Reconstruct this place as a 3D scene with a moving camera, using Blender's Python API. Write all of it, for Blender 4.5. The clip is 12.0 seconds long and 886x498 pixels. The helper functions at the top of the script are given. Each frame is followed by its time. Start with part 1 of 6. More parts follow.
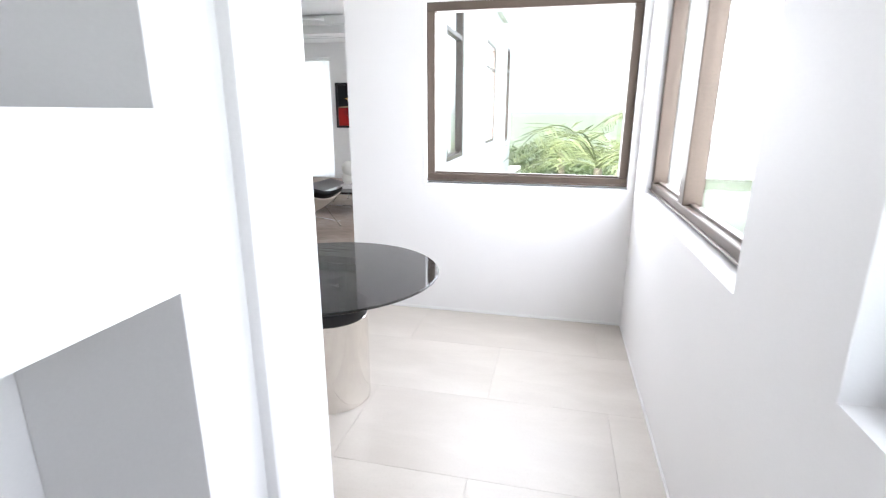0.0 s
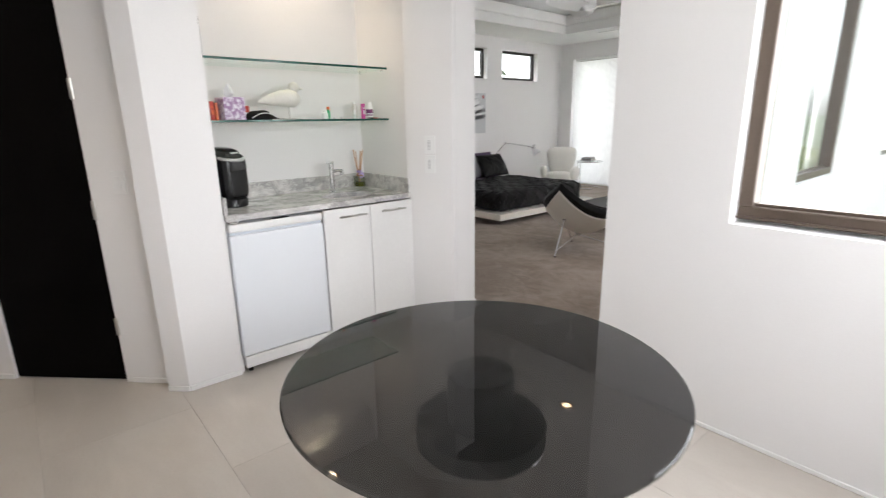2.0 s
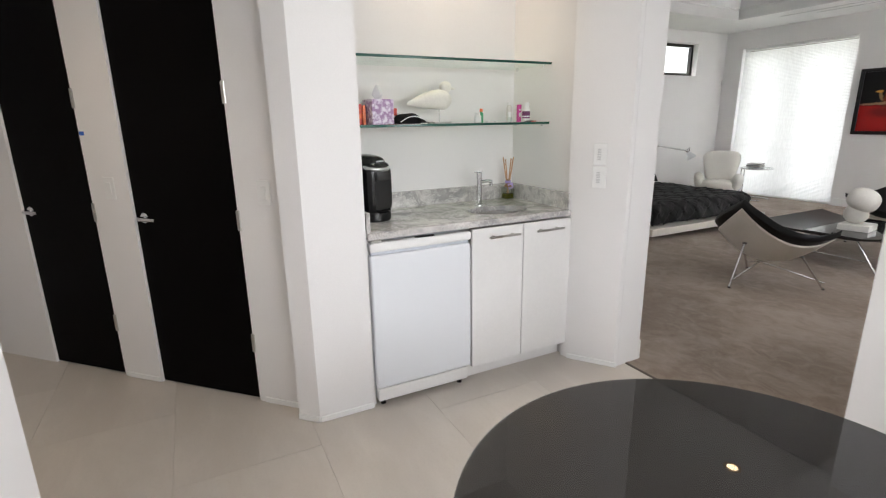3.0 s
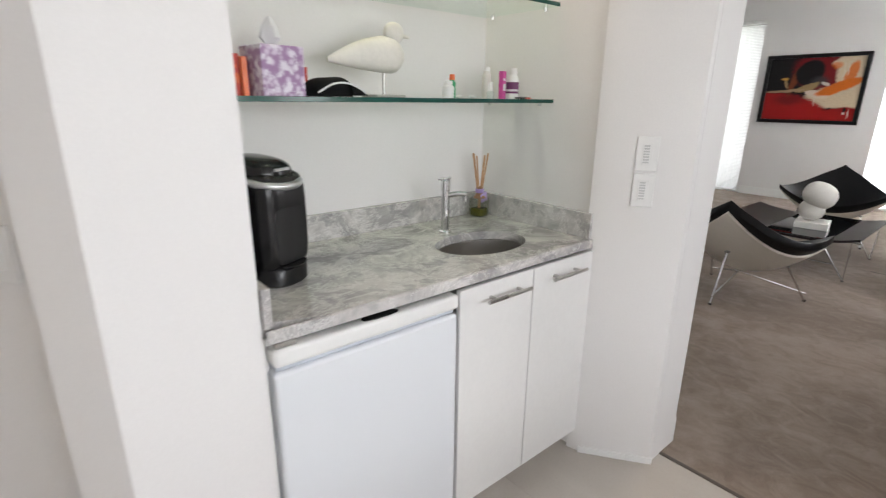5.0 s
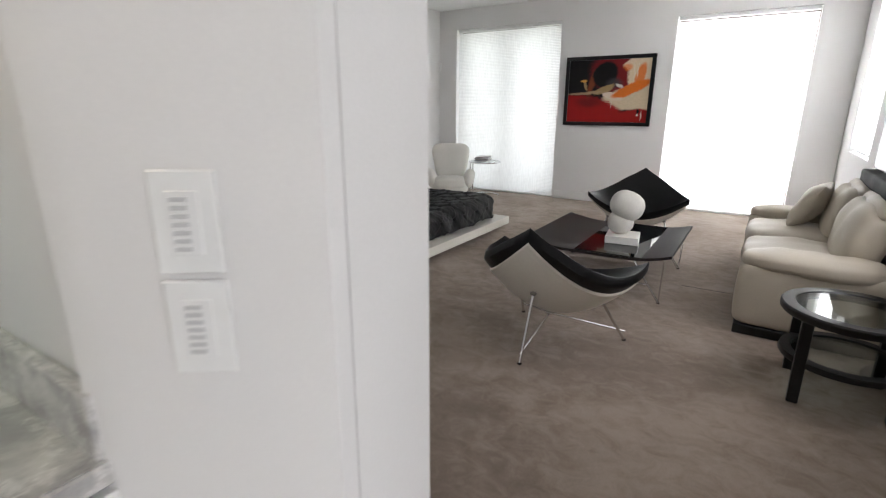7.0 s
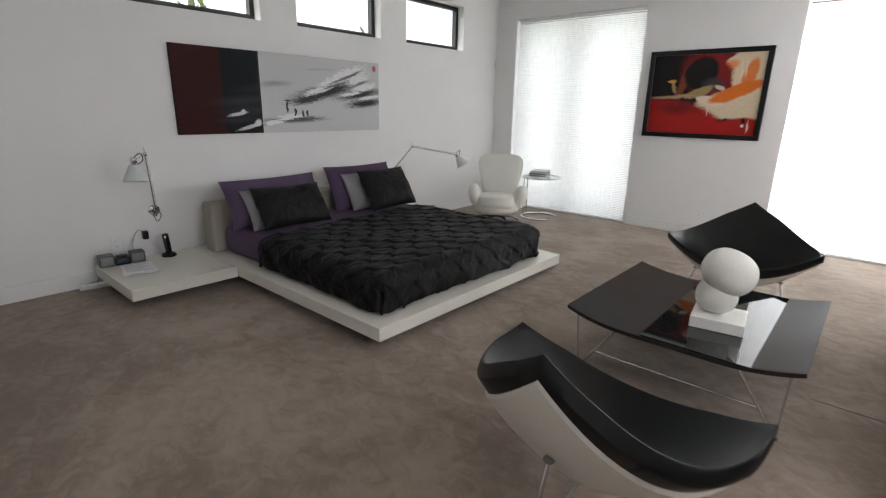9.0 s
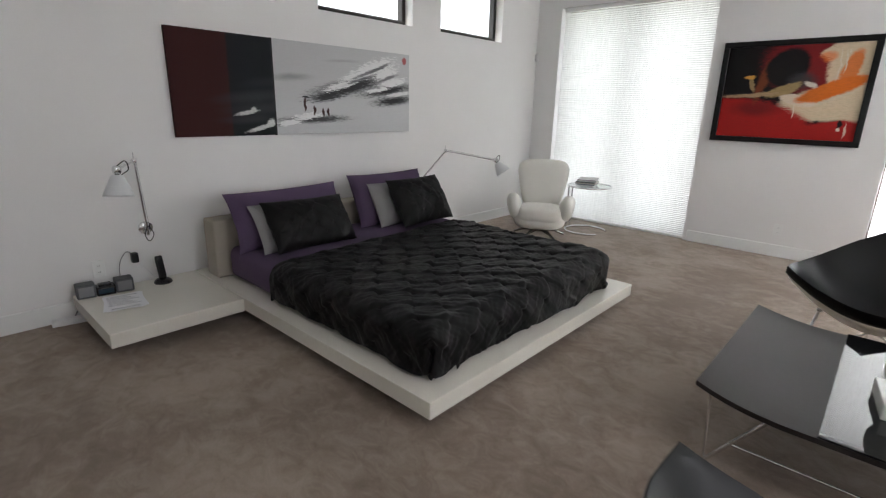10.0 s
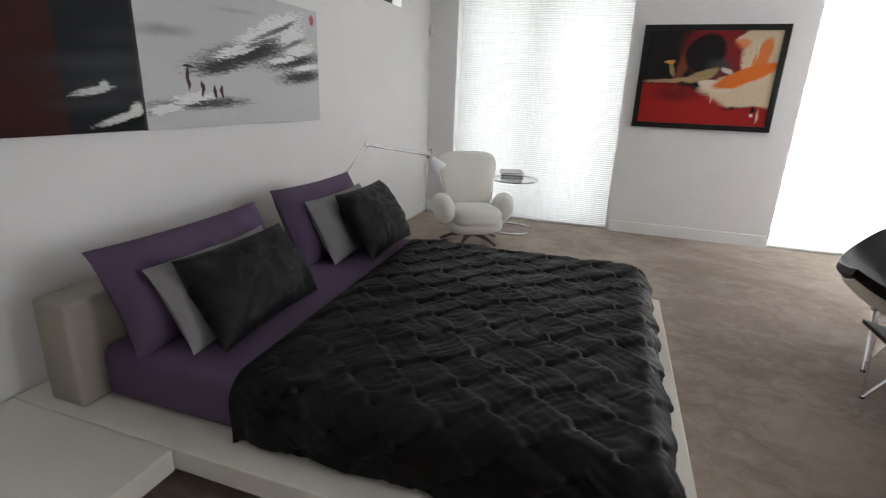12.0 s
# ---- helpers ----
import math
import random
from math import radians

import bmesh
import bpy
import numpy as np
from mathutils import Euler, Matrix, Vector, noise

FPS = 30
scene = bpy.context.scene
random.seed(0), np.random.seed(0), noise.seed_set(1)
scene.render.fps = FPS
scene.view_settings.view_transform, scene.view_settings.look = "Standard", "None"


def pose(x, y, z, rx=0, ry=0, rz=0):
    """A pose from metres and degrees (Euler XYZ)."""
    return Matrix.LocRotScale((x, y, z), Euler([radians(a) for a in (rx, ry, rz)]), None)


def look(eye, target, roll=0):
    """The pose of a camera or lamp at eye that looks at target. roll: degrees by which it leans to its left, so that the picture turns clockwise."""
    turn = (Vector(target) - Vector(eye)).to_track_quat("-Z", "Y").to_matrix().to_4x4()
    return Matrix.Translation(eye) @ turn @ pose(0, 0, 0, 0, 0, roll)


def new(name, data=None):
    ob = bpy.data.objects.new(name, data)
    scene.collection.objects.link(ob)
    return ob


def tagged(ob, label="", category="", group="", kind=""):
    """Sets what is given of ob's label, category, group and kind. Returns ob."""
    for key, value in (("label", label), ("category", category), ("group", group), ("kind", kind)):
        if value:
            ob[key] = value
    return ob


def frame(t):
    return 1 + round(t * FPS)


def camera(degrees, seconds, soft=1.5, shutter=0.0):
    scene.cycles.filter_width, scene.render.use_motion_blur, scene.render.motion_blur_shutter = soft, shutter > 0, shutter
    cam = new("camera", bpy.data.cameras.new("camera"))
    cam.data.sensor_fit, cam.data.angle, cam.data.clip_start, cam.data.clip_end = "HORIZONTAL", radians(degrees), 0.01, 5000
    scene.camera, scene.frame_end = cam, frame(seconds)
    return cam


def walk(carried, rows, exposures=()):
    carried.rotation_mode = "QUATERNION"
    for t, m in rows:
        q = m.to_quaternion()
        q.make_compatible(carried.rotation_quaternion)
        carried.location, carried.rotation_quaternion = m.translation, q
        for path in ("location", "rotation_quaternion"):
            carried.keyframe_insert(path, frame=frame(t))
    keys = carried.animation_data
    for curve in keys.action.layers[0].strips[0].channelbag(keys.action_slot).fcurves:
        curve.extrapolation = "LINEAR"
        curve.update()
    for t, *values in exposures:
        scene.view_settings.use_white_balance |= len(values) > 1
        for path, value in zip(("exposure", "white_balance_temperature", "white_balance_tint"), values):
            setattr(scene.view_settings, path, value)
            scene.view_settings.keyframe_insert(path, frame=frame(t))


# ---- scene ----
cam = camera(83.9, 12.0, soft=1.2, shutter=0.3)
PATH = [
    (0, (-0.174, 0.654, 1.442), (-0.603, 2.534, 0.91), 0.2),
    (0.5, (-0.19, 0.99, 1.424), (-0.797, 2.819, 0.89), 0.5),
    (1, (-0.151, 1.29, 1.361), (-1.05, 3.007, 0.866), 0.1),
    (1.5, (-0.248, 1.598, 1.33), (-1.428, 3.14, 0.85), -0.2),
    (2, (-0.335, 1.869, 1.386), (-1.808, 3.124, 0.881), -0.9),
    (2.5, (-0.557, 1.909, 1.387), (-2.196, 2.947, 0.899), -0.8),
    (3, (-0.854, 1.959, 1.422), (-2.583, 2.829, 0.917), -0.9),
    (5, (-2.025, 2.323, 1.402), (-3.492, 3.552, 0.821), 0.6),
    (5.5, (-2.208, 2.603, 1.379), (-3.478, 4.039, 0.808), 0.9),
    (6, (-2.307, 2.957, 1.367), (-3.408, 4.533, 0.817), 0.5),
    (6.5, (-2.346, 3.291, 1.353), (-3.367, 4.92, 0.801), 0.2),
    (8.5, (-2.538, 4.642, 1.361), (-3.727, 6.155, 0.818), 0.7),
    (9, (-2.723, 4.865, 1.402), (-3.985, 6.315, 0.85), 1.1),
    (9.5, (-3.03, 5.085, 1.401), (-4.336, 6.496, 0.851), 1.4),
    (10, (-3.434, 5.255, 1.389), (-4.726, 6.677, 0.834), 1.4),
    (10.5, (-3.836, 5.411, 1.396), (-5.073, 6.871, 0.815), 0.9),
    (11, (-4.261, 5.492, 1.391), (-5.364, 7.049, 0.791), 1.0),
    (11.5, (-4.692, 5.54, 1.374), (-5.577, 7.228, 0.768), 2.0),
    (12, (-5.09, 5.558, 1.344), (-5.694, 7.37, 0.75), 2.2),
]
walk(cam, [(t, look(eye, target, roll)) for t, eye, target, roll in PATH], exposures=[(0.0, 2.12, 6050, 10), (0.5, 2.1, 6100, 10), (1.0, 1.97, 6200, 10), (1.6, 1.85, 6350, 10), (2.5, 1.65, 6480, 10), (4.0, 1.7, 6480, 10), (5.0, 1.65, 6450, 10), (6.5, 1.53, 6400, 10), (8.5, 1.57, 6400, 10), (12.0, 1.58, 6400, 10)])

# ---- light ----
world = bpy.data.worlds.new("sky")
scene.world = world
world.use_nodes = True
sky = world.node_tree.nodes.new("ShaderNodeTexSky")
sky.sky_type, sky.sun_disc = "NISHITA", False
sky.sun_elevation, sky.sun_rotation = radians(58), radians(215)
sky.air_density, sky.dust_density = 1.0, 2.0
# a thin bright overcast greys the blue
cloud = world.node_tree.nodes.new("ShaderNodeHueSaturation")
cloud.inputs["Saturation"].default_value = 0.22
cloud.inputs["Value"].default_value = 1.25
world.node_tree.links.new(sky.outputs[0], cloud.inputs["Color"])
world.node_tree.links.new(cloud.outputs[0], world.node_tree.nodes["Background"].inputs[0])
world.node_tree.nodes["Background"].inputs[1].default_value = 0.15

sun_data = bpy.data.lights.new("sun", "SUN")
sun_data.energy, sun_data.angle, sun_data.color = 3.0, radians(3), (1.0, 0.95, 0.88)
sun = new("sun", sun_data)
sun.matrix_world = look((0, 0, 12), (0 + 5 * math.sin(radians(35)), 0 + 5 * math.cos(radians(35)), 4), 0)


BEHIND_SHADE = 11.52


def window_light(name, centre, towards, width, height, watts):
    """Skylight that enters through one opening."""
    data = bpy.data.lights.new(name, "AREA")
    data.shape, data.size, data.size_y, data.energy, data.color = "RECTANGLE", width, height, watts, (1.0, 0.975, 1.0)
    ob = new(name, data)
    ob.matrix_world = look(centre, Vector(centre) + Vector(towards))
    return ob


window_light("skylight_door_west", (-6.40, BEHIND_SHADE, 1.3), (0, -1, 0), 0.78, 2.5, 2.2)
window_light("skylight_door_west", (-5.51, BEHIND_SHADE, 1.3), (0, -1, 0), 0.80, 2.5, 3.2)
window_light("skylight_door_east", (-2.77, 11.42, 1.25), (0, -1, 0), 1.5, 2.4, 37)
window_light("skylight_side", (-1.42, 9.76, 1.75), (-1, 0, 0), 1.2, 1.6, 34)
window_light("skylight_side_near", (-1.56, 6.64, 1.8), (-1, 0, 0), 1.0, 1.7, 8)
window_light("skylight_corridor", (0.50, 0.89, 1.55), (-1, 0, 0), 1.2, 1.1, 2.2)
window_light("skylight_nook", (0.50, 3.05, 1.55), (-1, 0, 0), 1.8, 1.1, 13)
window_light("skylight_nook_north", (-0.40, 4.21, 1.55), (0, -1, 0), 1.3, 1.1, 9)


def downlight_lamp(x, y, z, watts):
    data = bpy.data.lights.new("downlight_bulb", "SPOT")
    data.energy, data.spot_size, data.spot_blend, data.shadow_soft_size, data.color = watts, radians(110), 0.8, 0.04, (1.0, 0.80, 0.58)
    ob = new("downlight_bulb", data)
    ob.matrix_world = look((x, y, z), (x, y, 0.0))


NOOK_CEILING = 2.72
# the second, at (-3.25, 1.1), is an added fill lamp that lifts the dark hall
DOWNLIGHTS_AND_HALL_FILL = [(-3.47, 3.33, NOOK_CEILING), (-3.25, 1.1, NOOK_CEILING), (-2.98, 5.78, 2.88)]
for (lx, ly, lz), watts in zip(DOWNLIGHTS_AND_HALL_FILL, (12, 14, 3)):
    downlight_lamp(lx, ly, lz - 0.005, watts)


# ---- materials ----
class Nodes:
    """Short names for the nodes of one material."""

    def __init__(self, name):
        self.material = bpy.data.materials.new(name)
        self.material.use_nodes = True
        self.tree = self.material.node_tree
        self.bsdf = self.tree.nodes["Principled BSDF"]
        self.out = self.tree.nodes["Material Output"]

    def put(self, socket, value):
        if isinstance(value, bpy.types.NodeSocket):
            self.tree.links.new(value, socket)
        elif isinstance(value, (tuple, list)) and len(value) == 3 and socket.type == "RGBA":
            socket.default_value = (*value, 1.0)
        else:
            socket.default_value = value

    def add(self, kind, out=0, **sockets):
        node = self.tree.nodes.new(kind)
        for key, value in sockets.items():
            self.put(node.inputs[key.replace("_", " ")], value)
        return node.outputs[out]

    def coords(self, which="Object"):
        return self.tree.nodes.new("ShaderNodeTexCoord").outputs[which]

    def scaled(self, vector, scale, loc=(0, 0, 0), rot=(0, 0, 0)):
        return self.add("ShaderNodeMapping", Vector=vector, Scale=scale, Location=loc, Rotation=rot)

    def noise(self, vector, scale, detail=4.0, rough=0.55, distortion=0.0, out=0):
        return self.add("ShaderNodeTexNoise", out, Vector=vector, Scale=scale, Detail=detail, Roughness=rough, Distortion=distortion)

    def ramp(self, value, low, high, to_low=0.0, to_high=1.0, smooth=True):
        node = self.tree.nodes.new("ShaderNodeMapRange")
        node.interpolation_type = "SMOOTHSTEP" if smooth else "LINEAR"
        for socket, v in zip(node.inputs, (value, low, high, to_low, to_high)):
            self.put(socket, v)
        return node.outputs[0]

    def mix(self, fac, a, b):
        node = self.tree.nodes.new("ShaderNodeMix")
        node.data_type = "RGBA"
        self.put(node.inputs[0], fac)
        self.put(node.inputs[6], a)
        self.put(node.inputs[7], b)
        return node.outputs[2]

    def math(self, op, a, b=0.0):
        node = self.tree.nodes.new("ShaderNodeMath")
        node.operation = op
        self.put(node.inputs[0], a)
        self.put(node.inputs[1], b)
        return node.outputs[0]

    def bump(self, height, strength, distance=0.01):
        self.put(self.bsdf.inputs["Normal"], self.add("ShaderNodeBump", Height=height, Strength=strength, Distance=distance))

    def set(self, **sockets):
        for key, value in sockets.items():
            self.put(self.bsdf.inputs[key.replace("_", " ")], value)
        return self.material


def plain(name, colour, rough, metal=0.0, grain=60.0, vary=0.06, bump=0.05, wear=3.0, **more):
    """A surface with a fine grain, slow changes of tone and slight relief."""
    n = Nodes(name)
    p = n.coords()
    slow, fine = n.noise(p, wear, 3.0), n.noise(p, grain, 5.0)
    tone = n.math("ADD", n.math("MULTIPLY", slow, 0.6), n.math("MULTIPLY", fine, 0.4))
    low, high = tuple(c * (1 - vary) for c in colour), tuple(min(1.0, c * (1 + vary)) for c in colour)
    n.bump(fine, bump, 0.004)
    return n.set(Base_Color=n.mix(n.ramp(tone, 0.35, 0.65), low, high), Roughness=n.ramp(slow, 0.3, 0.7, rough * 0.88, min(1.0, rough * 1.1)), Metallic=metal, **more)


def glass(name, tint, gloss_rough=0.0, ior=1.45):
    """A thin pane: clear with Fresnel gloss."""
    n = Nodes(name)
    clear = n.add("ShaderNodeBsdfTransparent", Color=tint)
    shine = n.add("ShaderNodeBsdfGlossy", Color=(1, 1, 1), Roughness=gloss_rough)
    mixed = n.tree.nodes.new("ShaderNodeMixShader")
    facing = n.add("ShaderNodeLayerWeight", 1, Blend=0.5)
    low = ((ior - 1) / (ior + 1)) ** 2
    n.put(mixed.inputs[0], n.math("ADD", n.math("MULTIPLY", n.math("POWER", facing, 5.0), 1 - low), low))
    n.put(mixed.inputs[1], clear)
    n.put(mixed.inputs[2], shine)
    n.put(n.out.inputs[0], mixed.outputs[0])
    return n.material


WALL = plain("white_wall_paint", (0.80, 0.788, 0.782), 0.62, grain=180, vary=0.02, bump=0.06, wear=0.9)
TRIM = plain("white_trim_paint", (0.83, 0.83, 0.82), 0.38, grain=120, vary=0.015, bump=0.03)
CEIL = plain("ceiling_paint", (0.80, 0.80, 0.79), 0.75, grain=160, vary=0.02, bump=0.05)
BRONZE = plain("bronze_window_frame", (0.105, 0.078, 0.060), 0.42, 0.35, grain=90, vary=0.12)
DARKFRAME = plain("dark_window_frame", (0.03, 0.027, 0.025), 0.4, 0.3, vary=0.1)
PANE = glass("window_glass", (0.97, 0.985, 0.98))
BLACKDOOR = plain("black_stained_door", (0.0022, 0.0018, 0.0018), 0.50, grain=40, vary=0.3, bump=0.08, Specular_IOR_Level=0.05)
CHROME = plain("chrome", (0.72, 0.72, 0.73), 0.12, 1.0, vary=0.03, bump=0.0)
NICKEL = plain("brushed_nickel", (0.56, 0.55, 0.53), 0.30, 1.0, grain=200, vary=0.05, bump=0.05)
PLASTIC_W = plain("white_plastic", (0.80, 0.80, 0.79), 0.35, vary=0.02, bump=0.02)
PLASTIC_B = plain("black_plastic", (0.007, 0.007, 0.008), 0.24, vary=0.15, bump=0.03)
BLACKLEATHER = plain("black_leather", (0.0045, 0.0045, 0.005), 0.40, grain=220, vary=0.2, bump=0.2, Specular_IOR_Level=0.3)
CREAMLEATHER = plain("cream_leather", (0.50, 0.445, 0.36), 0.48, grain=150, vary=0.05, bump=0.2)
WHITELEATHER = plain("white_leather", (0.76, 0.74, 0.69), 0.40, grain=170, vary=0.03, bump=0.15)
SHELL = plain("off_white_shell", (0.68, 0.64, 0.57), 0.33, vary=0.03, bump=0.03)
LACQUER = plain("cream_lacquer", (0.74, 0.71, 0.64), 0.14, vary=0.02, bump=0.01)
VENEER = plain("black_brown_veneer", (0.014, 0.0105, 0.0095), 0.42, grain=45, vary=0.15, bump=0.02, wear=0.5, Specular_IOR_Level=0.3)
BLACKWOOD = plain("black_wood", (0.006, 0.006, 0.0065), 0.35, vary=0.15, bump=0.02, Specular_IOR_Level=0.35)
PLASTER = plain("white_plaster", (0.76, 0.74, 0.68), 0.7, grain=70, vary=0.05, bump=0.2)
WHITEMARBLE = plain("white_marble", (0.78, 0.77, 0.73), 0.25, wear=6, vary=0.04, bump=0.02)
PURPLE = plain("purple_cotton", (0.088, 0.054, 0.112), 0.82, grain=260, vary=0.10, bump=0.2, wear=5)
GREYCLOTH = plain("grey_cotton", (0.27, 0.262, 0.268), 0.85, grain=260, vary=0.08, bump=0.2, wear=5)
BLACKCLOTH = plain("black_taffeta", (0.0046, 0.0040, 0.0042), 0.56, grain=320, vary=0.22, bump=0.12, wear=7, Specular_IOR_Level=0.22)
BEIGECLOTH = plain("beige_upholstery", (0.36, 0.325, 0.275), 0.85, grain=300, vary=0.07, bump=0.3, wear=4)
CABINET = plain("white_laminate", (0.78, 0.775, 0.765), 0.35, vary=0.02, bump=0.01)
FRIDGE = plain("white_enamel", (0.75, 0.775, 0.81), 0.42, grain=260, vary=0.008, bump=0.05, wear=0.7)
STEEL = plain("brushed_steel", (0.46, 0.44, 0.42), 0.32, 1.0, grain=300, vary=0.06, bump=0.06)
PAPER = plain("paper", (0.74, 0.74, 0.76), 0.8, vary=0.03)
STUCCO = plain("white_stucco", (0.80, 0.79, 0.77), 0.85, grain=40, vary=0.03, bump=0.3)
BRASS = plain("warm_downlight_trim", (0.70, 0.48, 0.28), 0.35, 0.6)
GLASSEDGE = plain("green_glass_edge", (0.015, 0.075, 0.060), 0.12, vary=0.1)
SHELFGLASS = glass("shelf_glass", (0.88, 0.95, 0.92))
SMOKED = glass("smoked_glass", (0.29, 0.29, 0.295), ior=1.5)
TABLEGLASS = glass("clear_table_glass", (0.80, 0.84, 0.83), ior=1.52)
BLACKGLASS = plain("black_glass_screen", (0.006, 0.006, 0.007), 0.06, vary=0.05, bump=0.0)


def carpet_material():
    n = Nodes("taupe_carpet")
    p = n.coords()
    patch = n.noise(p, 1.1, 4.0, 0.6, 0.6)
    brush = n.noise(n.scaled(p, (1.0, 1.35, 1.0), rot=(0, 0, 0.9)), 7.5, 6.0, 0.72, 0.8)
    pile = n.noise(p, 420.0, 2.0)
    tone = n.math("ADD", n.math("MULTIPLY", patch, 0.55), n.math("MULTIPLY", brush, 0.45))
    colour = n.mix(n.ramp(tone, 0.38, 0.63), (0.222, 0.166, 0.127), (0.390, 0.314, 0.258))
    colour = n.mix(n.ramp(pile, 0.3, 0.7, 0.0, 0.28), colour, (0.09, 0.068, 0.054))
    n.bump(n.math("ADD", n.math("MULTIPLY", pile, 0.7), n.math("MULTIPLY", brush, 0.5)), 0.35, 0.006)
    return n.set(Base_Color=colour, Roughness=0.95, Sheen_Weight=0.12)


def tile_material():
    n = Nodes("limestone_look_tile")
    p = n.coords()
    shift = n.add("ShaderNodeObjectInfo", 5)
    cloud = n.noise(n.scaled(p, (1.0, 2.6, 1.0)), 1.6, 5.0, 0.6, 0.4)
    speck = n.noise(p, 90.0, 4.0)
    tone = n.math("ADD", n.math("MULTIPLY", cloud, 0.8), n.math("MULTIPLY", shift, 0.16))
    colour = n.mix(n.ramp(tone, 0.32, 0.72), (0.510, 0.468, 0.421), (0.599, 0.558, 0.506))
    colour = n.mix(n.ramp(speck, 0.45, 0.75, 0.0, 0.12), colour, (0.370, 0.325, 0.269))
    n.bump(speck, 0.04, 0.002)
    return n.set(Base_Color=colour, Roughness=n.ramp(cloud, 0.3, 0.7, 0.30, 0.42))


def marble_material():
    n = Nodes("grey_marble")
    p = n.coords()
    warp = n.noise(p, 3.2, 6.0, 0.62, 1.6, 1)
    moved = n.add("ShaderNodeVectorMath", Vector=p)
    add = n.tree.nodes.new("ShaderNodeVectorMath")
    add.operation = "MULTIPLY_ADD"
    n.put(add.inputs[0], warp)
    add.inputs[1].default_value = (0.34, 0.34, 0.34)
    n.put(add.inputs[2], p)
    vein = n.noise(n.scaled(add.outputs[0], (3.2, 1.4, 3.0), rot=(0, 0, 0.5)), 3.4, 7.0, 0.62, 1.0)
    cloud = n.noise(p, 7.0, 6.0, 0.65, 0.9)
    thin = n.math("ABSOLUTE", n.math("SUBTRACT", vein, 0.5))
    colour = n.mix(n.ramp(cloud, 0.34, 0.66), (0.36, 0.35, 0.345), (0.62, 0.605, 0.585))
    colour = n.mix(n.ramp(vein, 0.50, 0.72, 0.0, 0.65), colour, (0.235, 0.235, 0.245))
    colour = n.mix(n.ramp(thin, 0.035, 0.0, 0.0, 0.55), colour, (0.80, 0.79, 0.77))
    return n.set(Base_Color=colour, Roughness=n.ramp(cloud, 0.3, 0.7, 0.13, 0.20))


def shade_material():
    """White pleated cloth that lets daylight through."""
    n = Nodes("white_pleated_shade")
    p = n.coords()
    weave = n.noise(n.scaled(p, (1.0, 1.0, 0.12)), 60.0, 4.0)
    cloth = n.mix(n.ramp(weave, 0.3, 0.7), (0.80, 0.80, 0.79), (0.88, 0.88, 0.87))
    diffuse = n.add("ShaderNodeBsdfDiffuse", Color=cloth)
    through_cloth = n.add("ShaderNodeBsdfTranslucent", Color=cloth)
    mixed = n.tree.nodes.new("ShaderNodeMixShader")
    mixed.inputs[0].default_value = 0.55
    n.put(mixed.inputs[1], diffuse)
    n.put(mixed.inputs[2], through_cloth)
    n.put(n.out.inputs[0], mixed.outputs[0])
    return n.material


def leaf_material(name, dark, light):
    n = Nodes(name)
    p = n.coords()
    fac = n.math("ADD", n.math("MULTIPLY", n.add("ShaderNodeNewGeometry", 8), 0.6), n.math("MULTIPLY", n.noise(p, 5.0), 0.4))
    colour = n.mix(n.ramp(fac, 0.15, 0.85), dark, light)
    n.set(Base_Color=colour, Roughness=0.5)
    shine = n.add("ShaderNodeBsdfTranslucent", Color=colour)
    mixed = n.tree.nodes.new("ShaderNodeMixShader")
    mixed.inputs[0].default_value = 0.35
    n.put(mixed.inputs[1], n.bsdf.outputs[0])
    n.put(mixed.inputs[2], shine)
    n.put(n.out.inputs[0], mixed.outputs[0])
    return n.material


